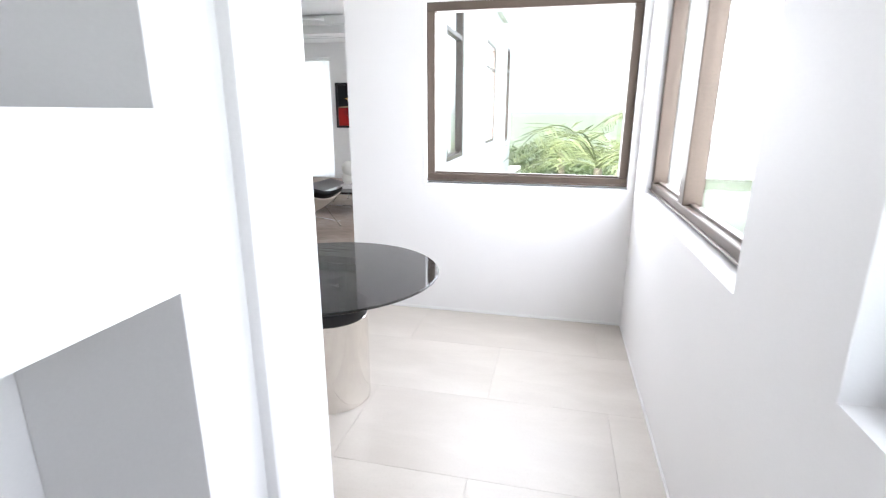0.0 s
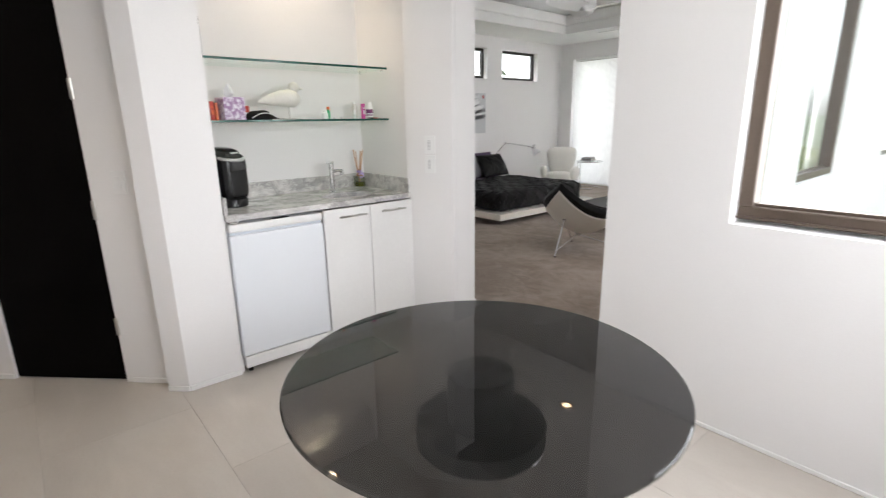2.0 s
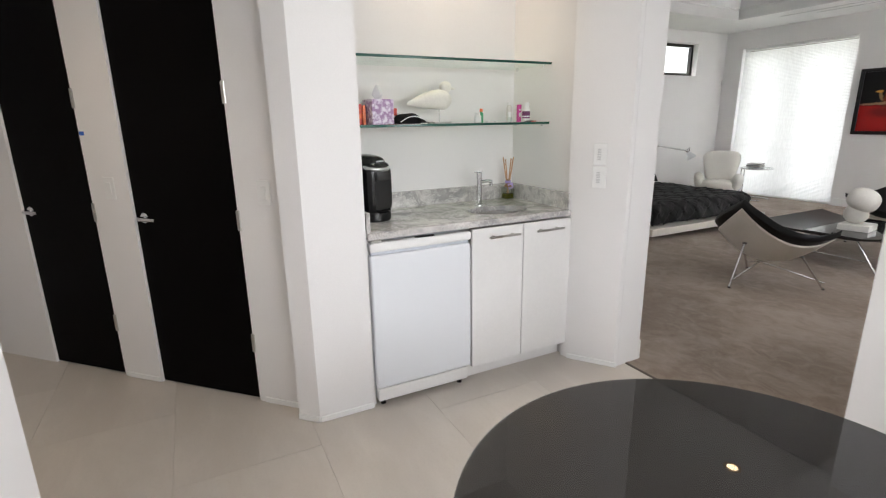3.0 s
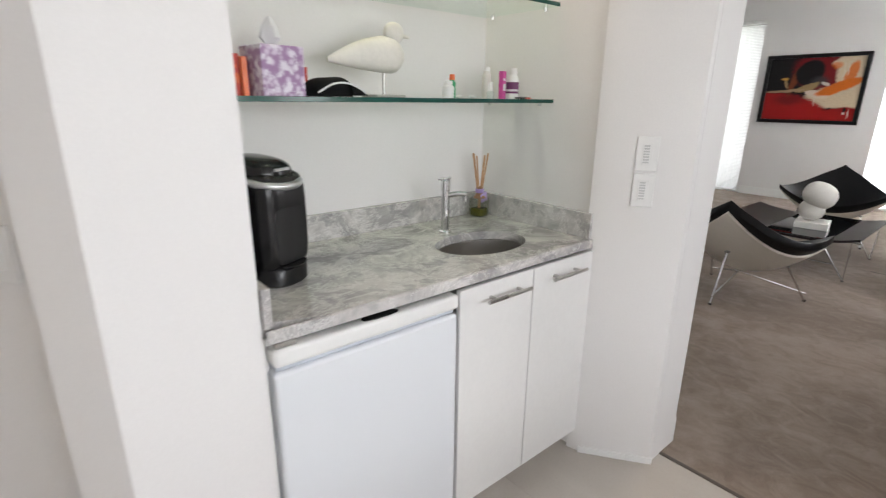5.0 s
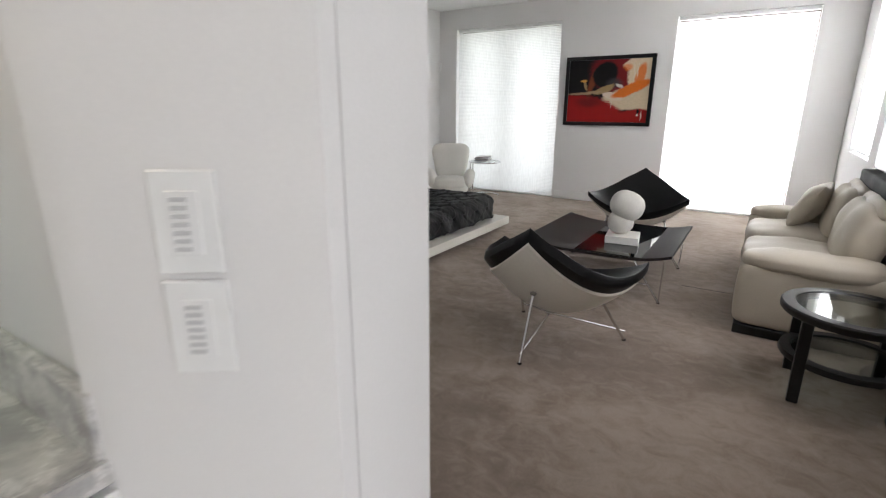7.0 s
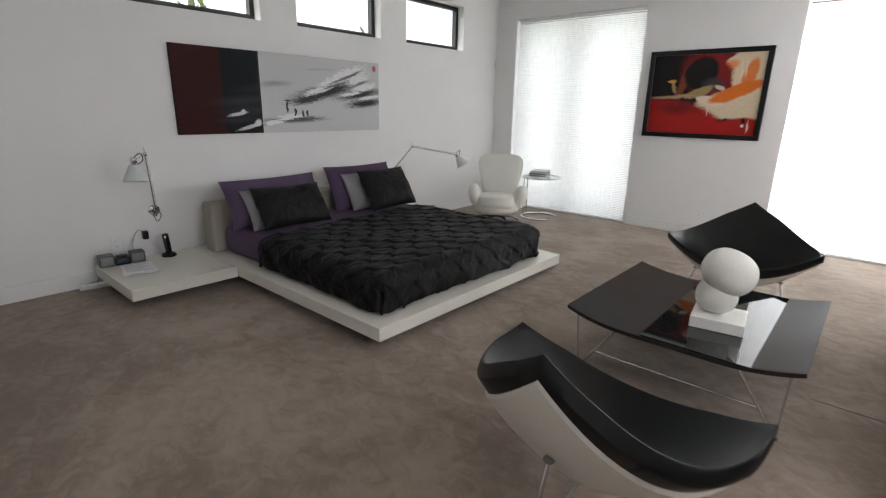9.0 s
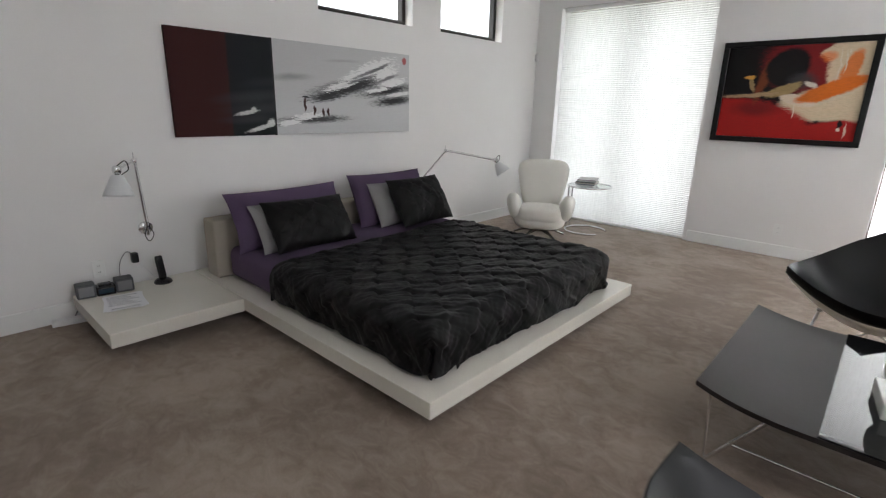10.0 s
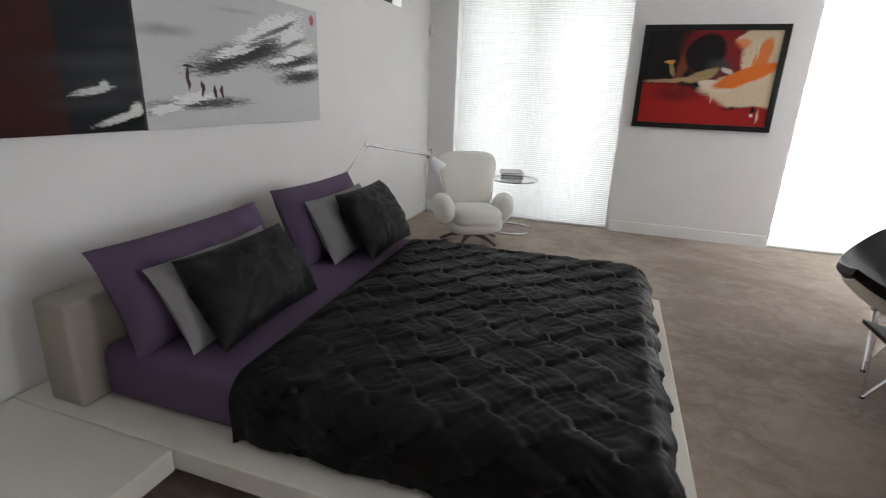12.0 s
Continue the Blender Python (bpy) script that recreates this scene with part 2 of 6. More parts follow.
class Canvas:
    """Paint laid in strokes on a flat canvas; x runs to the right and y up, both 0 to 1."""

    def __init__(self, name, across, up, ground, wobble=0.05, scale=5.0):
        self.n = n = Nodes(name)
        parts = n.tree.nodes.new("ShaderNodeSeparateXYZ")
        n.put(parts.inputs[0], n.coords("Generated"))
        flat = n.tree.nodes.new("ShaderNodeCombineXYZ")
        n.put(flat.inputs[0], parts.outputs[across])
        n.put(flat.inputs[1], parts.outputs[up])
        self.flat = flat.outputs[0]
        shake = n.tree.nodes.new("ShaderNodeVectorMath")
        shake.operation = "MULTIPLY_ADD"
        centred = n.tree.nodes.new("ShaderNodeVectorMath")
        centred.operation = "SUBTRACT"
        n.put(centred.inputs[0], n.noise(self.flat, scale, 6.0, 0.65, 0.4, 1))
        centred.inputs[1].default_value = (0.5, 0.5, 0.5)
        n.put(shake.inputs[0], centred.outputs[0])
        shake.inputs[1].default_value = (wobble * 2, wobble * 2, 0)
        n.put(shake.inputs[2], self.flat)
        self.p = shake.outputs[0]
        self.colour = ground
        self.brush = n.noise(n.scaled(self.flat, (1.0, 2.5, 1.0)), 28.0, 5.0, 0.7)

    def blob(self, x, y, rx, ry, turn, colour, soft=0.15, strength=1.0, broken=0.0):
        n = self.n
        moved = n.add("ShaderNodeVectorMath", Vector=self.p)
        shift = n.tree.nodes.new("ShaderNodeVectorMath")
        shift.operation = "SUBTRACT"
        n.put(shift.inputs[0], self.p)
        shift.inputs[1].default_value = (x, y, 0)
        turned = n.scaled(shift.outputs[0], (1, 1, 1), rot=(0, 0, radians(-turn)))
        sized = n.tree.nodes.new("ShaderNodeVectorMath")
        sized.operation = "DIVIDE"
        n.put(sized.inputs[0], turned)
        sized.inputs[1].default_value = (rx, ry, 1)
        size = n.tree.nodes.new("ShaderNodeVectorMath")
        size.operation = "LENGTH"
        n.put(size.inputs[0], sized.outputs[0])
        reach = n.math("ADD", size.outputs["Value"], n.math("MULTIPLY", n.math("SUBTRACT", self.brush, 0.5), broken)) if broken else size.outputs["Value"]
        self.colour = n.mix(n.ramp(reach, 1.0 - soft, 1.0 + soft, strength, 0.0), self.colour, colour)
        return self

    def done(self, rough=0.45, dirt=0.25):
        n = self.n
        colour = n.mix(n.ramp(self.brush, 0.35, 0.75, 0.0, dirt), self.colour, (0.02, 0.02, 0.02))
        n.bump(self.brush, 0.25, 0.003)
        return n.set(Base_Color=colour, Roughness=rough, Specular_IOR_Level=0.2)


CARPET, TILE, MARBLE, CLOTHSHADE = carpet_material(), tile_material(), marble_material(), shade_material()
HEDGE = leaf_material("hedge_leaf", (0.055, 0.085, 0.030), (0.15, 0.19, 0.075))
PALMLEAF = leaf_material("palm_leaf", (0.12, 0.15, 0.055), (0.27, 0.30, 0.13))
GRASS = plain("lawn", (0.10, 0.125, 0.075), 0.9, grain=30, vary=0.3, bump=0.4, wear=0.4)


# ---- mesh helpers ----
def link(name, bm, material, parent=None, sharp=0.7):
    for f in bm.faces:
        f.smooth = True
    bm.normal_update()
    for e in bm.edges:
        if len(e.link_faces) == 2:
            angle = e.calc_face_angle(0.0)
            if angle > 0.1:
                small, large = sorted(f.calc_area() for f in e.link_faces)
                if angle > sharp or large > 7 * small:
                    e.smooth = False
    mesh = bpy.data.meshes.new(name)
    bm.to_mesh(mesh)
    bm.free()
    mesh.materials.append(material)
    ob = new(name, mesh)
    if parent is not None:
        ob.parent = parent
    return ob


def part(name, bm, material, parent, label=""):
    return tagged(link(name, bm, material, parent), label)


def thing(name, label, category, place=(0, 0, 0), turn=0.0, group=""):
    ob = new(name)
    ob.empty_display_size = 0.1
    ob.matrix_world = pose(*place, 0, 0, turn)
    return tagged(ob, label, category, group)


def structure(name, bm, material, label="", category="", sharp=0.7):
    return tagged(link(name, bm, material, None, sharp), label, category, "", "structure")


def box(x0, y0, z0, x1, y1, z1, bevel=0.0, segments=2, bm=None, turn=None):
    """A box between two corners, its edges rounded, added to bm."""
    b = bmesh.new()
    bmesh.ops.create_cube(b, size=1.0)
    bmesh.ops.transform(b, matrix=Matrix.Translation(((x0 + x1) / 2, (y0 + y1) / 2, (z0 + z1) / 2)) @ Matrix.Diagonal((x1 - x0, y1 - y0, z1 - z0, 1)), verts=b.verts)
    if bevel:
        bmesh.ops.bevel(b, geom=b.edges[:], offset=bevel, segments=segments, profile=0.5, affect="EDGES", clamp_overlap=True)
    if turn is not None:
        bmesh.ops.transform(b, matrix=turn, verts=b.verts)
    return joined(bm, b)


def joined(bm, b):
    if bm is None:
        return b
    mesh = bpy.data.meshes.new("tmp")
    b.to_mesh(mesh)
    b.free()
    bm.from_mesh(mesh)
    bpy.data.meshes.remove(mesh)
    return bm


def surface(rows, close_u=False, close_v=False, bm=None):
    """A mesh over a grid of points: rows[i][j]."""
    bm = bm or bmesh.new()
    vs = [[bm.verts.new(p) for p in row] for row in rows]
    nu, nv = len(vs), len(vs[0])
    for i in range(nu if close_u else nu - 1):
        for j in range(nv if close_v else nv - 1):
            quad = (vs[i][j], vs[(i + 1) % nu][j], vs[(i + 1) % nu][(j + 1) % nv], vs[i][(j + 1) % nv])
            bm.faces.new(quad)
    return bm


def lathe(profile, segments=48, centre=(0, 0, 0), bm=None, caps=True):
    """A solid of revolution about z; profile rows of (radius, z)."""
    b = bmesh.new()
    rings = [[b.verts.new((centre[0] + r * math.cos(2 * math.pi * k / segments), centre[1] + r * math.sin(2 * math.pi * k / segments), centre[2] + z)) for k in range(segments)] for r, z in profile]
    for a, c in zip(rings, rings[1:]):
        for k in range(segments):
            b.faces.new((a[k], a[(k + 1) % segments], c[(k + 1) % segments], c[k]))
    if caps:
        b.faces.new(rings[0][::-1])
        b.faces.new(rings[-1])
    bmesh.ops.recalc_face_normals(b, faces=b.faces[:])
    return joined(bm, b)


def tube(points, radius, sides=10, bm=None):
    """A round bar along points."""
    b = bmesh.new()
    pts = [Vector(p) for p in points]
    rings, side = [], None
    for i, p in enumerate(pts):
        d = (pts[min(i + 1, len(pts) - 1)] - pts[max(i - 1, 0)]).normalized()
        if side is None:
            side = d.orthogonal().normalized()
        side = (side - d * side.dot(d)).normalized()
        other = d.cross(side)
        r = radius[i] if isinstance(radius, (list, tuple)) else radius
        rings.append([b.verts.new(p + (side * math.cos(2 * math.pi * k / sides) + other * math.sin(2 * math.pi * k / sides)) * r) for k in range(sides)])
    for a, c in zip(rings, rings[1:]):
        for k in range(sides):
            b.faces.new((a[k], a[(k + 1) % sides], c[(k + 1) % sides], c[k]))
    b.faces.new(rings[0][::-1])
    b.faces.new(rings[-1])
    return joined(bm, b)


def arc(points, steps=8):
    """A smooth line through points (Catmull-Rom)."""
    p = [Vector(v) for v in points]
    p = [p[0] * 2 - p[1]] + p + [p[-1] * 2 - p[-2]]
    out = []
    for i in range(1, len(p) - 2):
        for k in range(steps):
            t = k / steps
            out.append(0.5 * (2 * p[i] + (p[i + 1] - p[i - 1]) * t + (2 * p[i - 1] - 5 * p[i] + 4 * p[i + 1] - p[i + 2]) * t * t + (3 * p[i] - p[i - 1] - 3 * p[i + 1] + p[i + 2]) * t ** 3))
    return out + [p[-2]]


def soft(sx, sy, sz, k=5.0, n=12, wrinkle=0.0, scale=6.0, place=None, bm=None, taper=0.0):
    """A padded block: a cube swollen into a superellipsoid, with slight wrinkles."""
    b = bmesh.new()
    bmesh.ops.create_cube(b, size=2.0)
    bmesh.ops.subdivide_edges(b, edges=b.edges[:], cuts=n, use_grid_fill=True)
    for v in b.verts:
        c = v.co
        c = c / (abs(c.x) ** k + abs(c.y) ** k + abs(c.z) ** k) ** (1 / k)
        grow = 1 + taper * c.z
        p = Vector((c.x * sx / 2 * grow, c.y * sy / 2, c.z * sz / 2))
        if wrinkle:
            p += c.normalized() * wrinkle * noise.noise(p * scale + Vector((sx * 7, sy * 5, sz * 3)))
        v.co = p
    if place is not None:
        bmesh.ops.transform(b, matrix=place, verts=b.verts)
    return joined(bm, b)


def wall_mesh(a, b, z0, z1, thick, openings=()):
    """A wall from a to b (plan points), its thickness laid to the left of that line; openings: (from, to, low, high) along it."""
    a, b = Vector(a), Vector(b)
    along = (b - a).normalized()
    across = Vector((-along.y, along.x)) * thick
    us = sorted({0.0, (b - a).length, *(v for o in openings for v in o[:2])})
    zs = sorted({z0, z1, *(v for o in openings for v in o[2:])})
    bm = bmesh.new()
    cache = {}

    def vert(i, j, s):
        if (i, j, s) not in cache:
            p = a + along * us[i] + across * s
            cache[i, j, s] = bm.verts.new((p.x, p.y, zs[j]))
        return cache[i, j, s]

    def full(i, j):
        if not (0 <= i < len(us) - 1 and 0 <= j < len(zs) - 1):
            return False
        u, z = (us[i] + us[i + 1]) / 2, (zs[j] + zs[j + 1]) / 2
        return not any(o[0] < u < o[1] and o[2] < z < o[3] for o in openings)

    for i in range(len(us) - 1):
        for j in range(len(zs) - 1):
            if not full(i, j):
                continue
            for s in (0, 1):
                bm.faces.new((vert(i, j, s), vert(i + 1, j, s), vert(i + 1, j + 1, s), vert(i, j + 1, s)))
            for di, dj, e in ((-1, 0, ((i, j), (i, j + 1))), (1, 0, ((i + 1, j), (i + 1, j + 1))), (0, -1, ((i, j), (i + 1, j))), (0, 1, ((i, j + 1), (i + 1, j + 1)))):
                if not full(i + di, j + dj):
                    (p, q), (r, s2) = e
                    bm.faces.new((vert(p, q, 0), vert(r, s2, 0), vert(r, s2, 1), vert(p, q, 1)))
    bmesh.ops.recalc_face_normals(bm, faces=bm.faces[:])
    return bm

# ---- structure ----
def prism(points, z0, z1, bm=None):
    b = bmesh.new()
    low = [b.verts.new((x, y, z0)) for x, y in points]
    high = [b.verts.new((x, y, z1)) for x, y in points]
    k = len(points)
    b.faces.new(low[::-1])
    b.faces.new(high)
    for i in range(k):
        b.faces.new((low[i], low[(i + 1) % k], high[(i + 1) % k], high[i]))
    bmesh.ops.recalc_face_normals(b, faces=b.faces[:])
    return joined(bm, b)


RIGHT, FAR, CEILING, BED_WEST, BED_NORTH, BED_EAST = 0.33, 4.06, NOOK_CEILING, -7.19, 11.10, -1.60
SILL, HEAD = 0.955, 2.15
structure("wall_nook_east", wall_mesh((RIGHT, FAR + 0.17), (RIGHT, -1.6), 0, CEILING, 0.2, [(0.23, 2.13, SILL, HEAD), (2.68, 4.0, SILL, HEAD)]), WALL)
structure("wall_nook_north", wall_mesh((-1.645, FAR), (RIGHT, FAR), 0, CEILING, 0.17, [(0.56, 1.935, SILL, HEAD)]), WALL)
structure("wall_bedroom_south", wall_mesh((-7.39, FAR), (-2.76, FAR), 0, 3.0, 0.17), WALL)
structure("wall_opening_head", wall_mesh((-2.76, FAR), (-1.645, FAR), 2.45, 3.0, 0.17), WALL)
structure("wall_bedroom_east", wall_mesh((BED_EAST, 13.6), (BED_EAST, FAR + 0.17), 0, 3.2, 0.2, [(3.21, 4.46, 0.93, 2.60), (6.45, 7.47, 0.90, 2.72), (0.55, 1.25, 0.80, 2.86)]), WALL)
structure("wall_bedroom_north", wall_mesh((-7.39, BED_NORTH), (BED_EAST, BED_NORTH), 0, 3.2, 0.28, [(0.53, 2.31, 0, 2.58), (3.86, 5.36, 0, 2.50)]), WALL)
CLERESTORY = [(4.85, 5.93), (6.33, 7.42), (7.80, 8.87), (9.27, 10.33)]
structure("wall_bedroom_west", wall_mesh((BED_WEST, FAR), (BED_WEST, BED_NORTH + 0.28), 0, 3.2, 0.2, [(a - FAR, b - FAR, 2.13, 2.67) for a, b in CLERESTORY]), WALL)
structure("wall_bedroom_south_east", wall_mesh((-1.645, FAR + 0.17), (BED_EAST + 0.2, FAR + 0.17), CEILING, 3.2, 0.02), WALL)

structure("wall_hall_doors", wall_mesh((-5.1, 0.409), (-3.15, 2.359), 0, CEILING, 0.15, [(0.92, 1.492, 0, 2.42), (1.768, 2.435, 0, 2.42)]), WALL)
structure("wall_pillar", prism([(-3.11, 2.284), (-3.03, 2.367), (-3.03, 2.65), (-3.80, 2.65), (-3.80, 2.56), (-3.165, 2.339)], 0, CEILING), WALL)
structure("wall_bar_back", box(-3.80, 2.65, 0, -3.62, 3.88, CEILING), WALL)
structure("wall_bar_side", prism([(-3.80, 3.88), (-3.035, 3.88), (-3.035, 3.862), (-2.975, 3.875), (-2.76, 4.03), (-2.76, FAR - 0.002), (-3.80, FAR - 0.002)], 0, CEILING), WALL)
structure("wall_corridor_west", wall_mesh((-0.64, -1.6), (-0.64, 1.5), 0, CEILING, 0.32, [(0.15, 2.765, 0.0, 1.215), (0.15, 2.765, 1.446, 2.4)]), WALL)
structure("wall_corridor_pier", box(-0.66, 1.298, 0.002, -0.618, 1.506, CEILING - 0.002, 0.006), WALL)
structure("wall_niche_back", box(-1.06, -1.7, 0, -0.962, 1.4, CEILING), WALL)
structure("wall_corridor_north", wall_mesh((-2.3, 1.33), (-0.96, 1.33), 0, CEILING, 0.17), WALL)
structure("wall_hall_east", wall_mesh((-2.30, 1.33), (-2.30, 0.25), 0, CEILING, 0.15), WALL)
structure("wall_hall_south", wall_mesh((-5.2, 0.25), (-2.3, 0.25), 0, CEILING, 0.15), WALL)
structure("wall_corridor_south", wall_mesh((-1.0, -1.75), (RIGHT + 0.2, -1.75), 0, CEILING, 0.15), WALL)

structure("ceiling_nook", box(-5.3, -1.8, CEILING, 0.6, FAR - 0.001, CEILING + 0.12), CEIL)
bm = box(-7.5, FAR + 0.16, 2.88, -6.25, 11.4, 3.2)
box(-2.65, FAR + 0.16, 2.88, -1.4, 11.4, 3.2, bm=bm)
box(-6.25, FAR + 0.16, 2.88, -2.65, 6.05, 3.2, bm=bm)
box(-6.25, 9.95, 2.88, -2.65, 11.4, 3.2, bm=bm)
box(-7.5, FAR, 3.2, -1.3, 11.5, 3.3, bm=bm)
structure("ceiling_bedroom", bm, CEIL)
bm = box(-6.25, 9.90, 3.02, -2.65, 9.95, 3.19, 0.015)
box(-6.25, 6.05, 3.02, -2.65, 6.10, 3.19, 0.015, bm=bm)
box(-6.25, 6.10, 3.02, -6.20, 9.90, 3.19, 0.015, bm=bm)
box(-2.70, 6.10, 3.02, -2.65, 9.90, 3.19, 0.015, bm=bm)
structure("trim_tray", bm, TRIM)

structure("floor_slab", box(-5.4, -1.8, -0.2, 0.5, FAR + 0.10, -0.006), plain("pale_grout", (0.46, 0.42, 0.37), 0.9))
structure("floor_carpet", box(-7.4, FAR + 0.075, -0.2, -1.4, 11.4, 0.004, 0.003, 1), CARPET, "taupe cut-pile wall-to-wall carpet with brushed patches", "carpet")
structure("threshold", box(-2.76, FAR + 0.062, -0.01, -1.645, FAR + 0.078, 0.005, 0.002, 1), plain("dark_seam", (0.11, 0.09, 0.075), 0.8))
structure("floor_seam", box(-2.75, 7.78, 0.0035, -1.6, 7.786, 0.0055), plain("carpet_seam", (0.10, 0.08, 0.068), 0.9))


def baseboard(x0, y0, x1, y1, high=0.125):
    structure("baseboard", box(x0, y0, 0.0, x1, y1, high, 0.004, 1), TRIM)


baseboard(BED_WEST, FAR + 0.17, BED_WEST + 0.016, BED_NORTH)
baseboard(BED_WEST + 0.016, BED_NORTH - 0.016, -6.86, BED_NORTH)
baseboard(-5.04, BED_NORTH - 0.016, -3.55, BED_NORTH)
baseboard(-2.01, BED_NORTH - 0.016, BED_EAST, BED_NORTH)
baseboard(BED_EAST - 0.016, FAR + 0.17, BED_EAST, BED_NORTH - 0.016)
baseboard(-7.17, FAR + 0.17, -2.76, FAR + 0.186)
baseboard(-1.640, FAR - 0.006, RIGHT - 0.006, FAR, 0.022)
baseboard(RIGHT - 0.006, -1.5, RIGHT, FAR, 0.022)
bm = box(0, -0.008, 0.0, 0.29, 0.0, 0.03, 0.002, 1, turn=Matrix.Translation((-2.985, 3.869, 0)) @ pose(0, 0, 0, 0, 0, 35.8))
structure("baseboard", bm, TRIM)
bm = box(0, -0.008, 0.0, 0.27, 0.0, 0.03, 0.002, 1, turn=Matrix.Translation((-3.35, 2.159, 0)) @ pose(0, 0, 0, 0, 0, 45))
structure("baseboard", bm, TRIM)
bm = box(0, -0.008, 0.0, 0.25, 0.0, 0.03, 0.002, 1, turn=Matrix.Translation((-4.03, 1.479, 0)) @ pose(0, 0, 0, 0, 0, 45))
structure("baseboard", bm, TRIM)
bm = box(-3.028, 2.37, 0, -3.020, 2.64, 0.03, 0.002, 1)
box(0, -0.008, 0, 0.117, 0, 0.03, 0.002, 1, bm=bm, turn=Matrix.Translation((-3.11, 2.284, 0)) @ pose(0, 0, 0, 0, 0, 46))
structure("baseboard", bm, TRIM)


# ---- windows ----
def window(name, place, turn, width, low, high, material, label, mullions=(), transoms=(), depth=0.09, bar=0.055):
    """A framed window; local x runs along the wall, y to the outside."""
    w = tagged(thing(name, label, "window", place, turn), kind="structure")
    for i, (x0, z0, x1, z1) in enumerate(((0, low, width, low + bar), (0, high - bar, width, high), (0, low + bar, bar, high - bar), (width - bar, low + bar, width, high - bar))):
        bm = box(x0, 0, z0, x1, depth, z1, 0.004, 1)
        inner = 0.016
        if i == 0:
            box(x0, -0.012, z0 + 0.004, x1, 0.0, z0 + inner, 0.003, 1, bm=bm)
            box(x0 + bar, 0.03, z1, x1 - bar, 0.055, z1 + 0.012, bm=bm)
        part("window_frame", bm, material, w)
    for m in mullions:
        part("mullion", box(m - bar * 0.8, -0.004, low + bar, m + bar * 0.8, depth - 0.004, high - bar, 0.004, 1), material, w)
    for t in transoms:
        part("transom", box(bar, 0.002, t - bar * 0.5, width - bar, depth - 0.006, t + bar * 0.5, 0.004, 1), material, w)
    xs = [bar, *mullions, width - bar]
    for x0, x1 in zip(xs, xs[1:]):
        pane = part("pane", box(x0, 0.040, low + bar, x1, 0.046, high - bar), PANE, w, "clear glass pane")
        pane.visible_shadow = False
    return w


window("window_1", (-1.085, FAR + 0.075, 0), 0, 1.375, SILL + 0.012, HEAD, BRONZE, "bronze framed picture window over a white sill")
window("window_2", (RIGHT + 0.09, FAR - 0.06, 0), -90, 1.90, SILL + 0.012, HEAD, BRONZE, "bronze framed window with two lights", mullions=(0.80,))
window("window_3", (RIGHT + 0.09, 1.55, 0), -90, 1.32, SILL + 0.012, HEAD, BRONZE, "bronze framed window of the corridor")
for i, (a, b) in enumerate(CLERESTORY):
    window("window_%d" % (4 + i), (BED_WEST - 0.10, a, 0), 90, b - a, 2.13, 2.67, DARKFRAME, "dark framed clerestory window above the bed", depth=0.07, bar=0.045)
window("window_8", (BED_EAST + 0.11, 10.39, 0), -90, 1.25, 0.93, 2.60, BRONZE, "bronze framed bedroom window behind a shade", transoms=(2.2,))
window("window_9", (BED_EAST + 0.11, 7.15, 0), -90, 1.02, 0.90, 2.72, BRONZE, "bronze framed window in the stucco side wall", transoms=(2.33,))
window("window_10", (BED_EAST + 0.11, 13.05, 0), -90, 0.70, 0.80, 2.86, BRONZE, "narrow bronze framed window in the stucco wall", transoms=(2.4,))
window("window_11", (-6.84, BED_NORTH + 0.17, 0), 0, 1.78, 0.0, 2.58, BRONZE, "glazed terrace doors behind a shade", mullions=(0.89,))
window("window_12", (-3.53, BED_NORTH + 0.17, 0), 0, 1.50, 0.0, 2.50, BRONZE, "glazed terrace doors behind a shade", mullions=(0.75,))


def pleated_shade(place, turn, width, low, high, label):
    """A cellular shade: zigzag pleats between two rails; local y points to the window."""
    s = thing("pleated_shade", label, "window shade", place, turn, "pleated shades")
    pitch = 0.022
    count = int((high - low - 0.07) / pitch)
    rows = []
    for k in range(2 * count + 1):
        z = low + 0.025 + k * pitch / 2
        rows.append([(x, (0.005 if k % 2 else 0.0), z) for x in np.linspace(0.004, width - 0.004, 9)])
    part("pleats", surface(rows), CLOTHSHADE, s)
    part("headrail", box(0, -0.014, high - 0.045, width, 0.035, high, 0.005, 1), TRIM, s)
    part("bottom_rail", box(0.002, -0.006, low, width - 0.002, 0.018, low + 0.026, 0.005, 1), TRIM, s)
    return s


pleated_shade((-6.83, BED_NORTH + 0.03, 0), 0, 1.76, 0.008, 2.575, "lowered white pleated shade glowing with daylight, closing a terrace door")
pleated_shade((-3.52, BED_NORTH + 0.03, 0), 0, 1.48, 0.008, 2.495, "lowered white pleated shade glowing with daylight, beside the painting")
pleated_shade((BED_EAST + 0.03, 10.38, 0), -90, 1.23, 0.945, 2.595, "lowered white pleated shade in the side window")


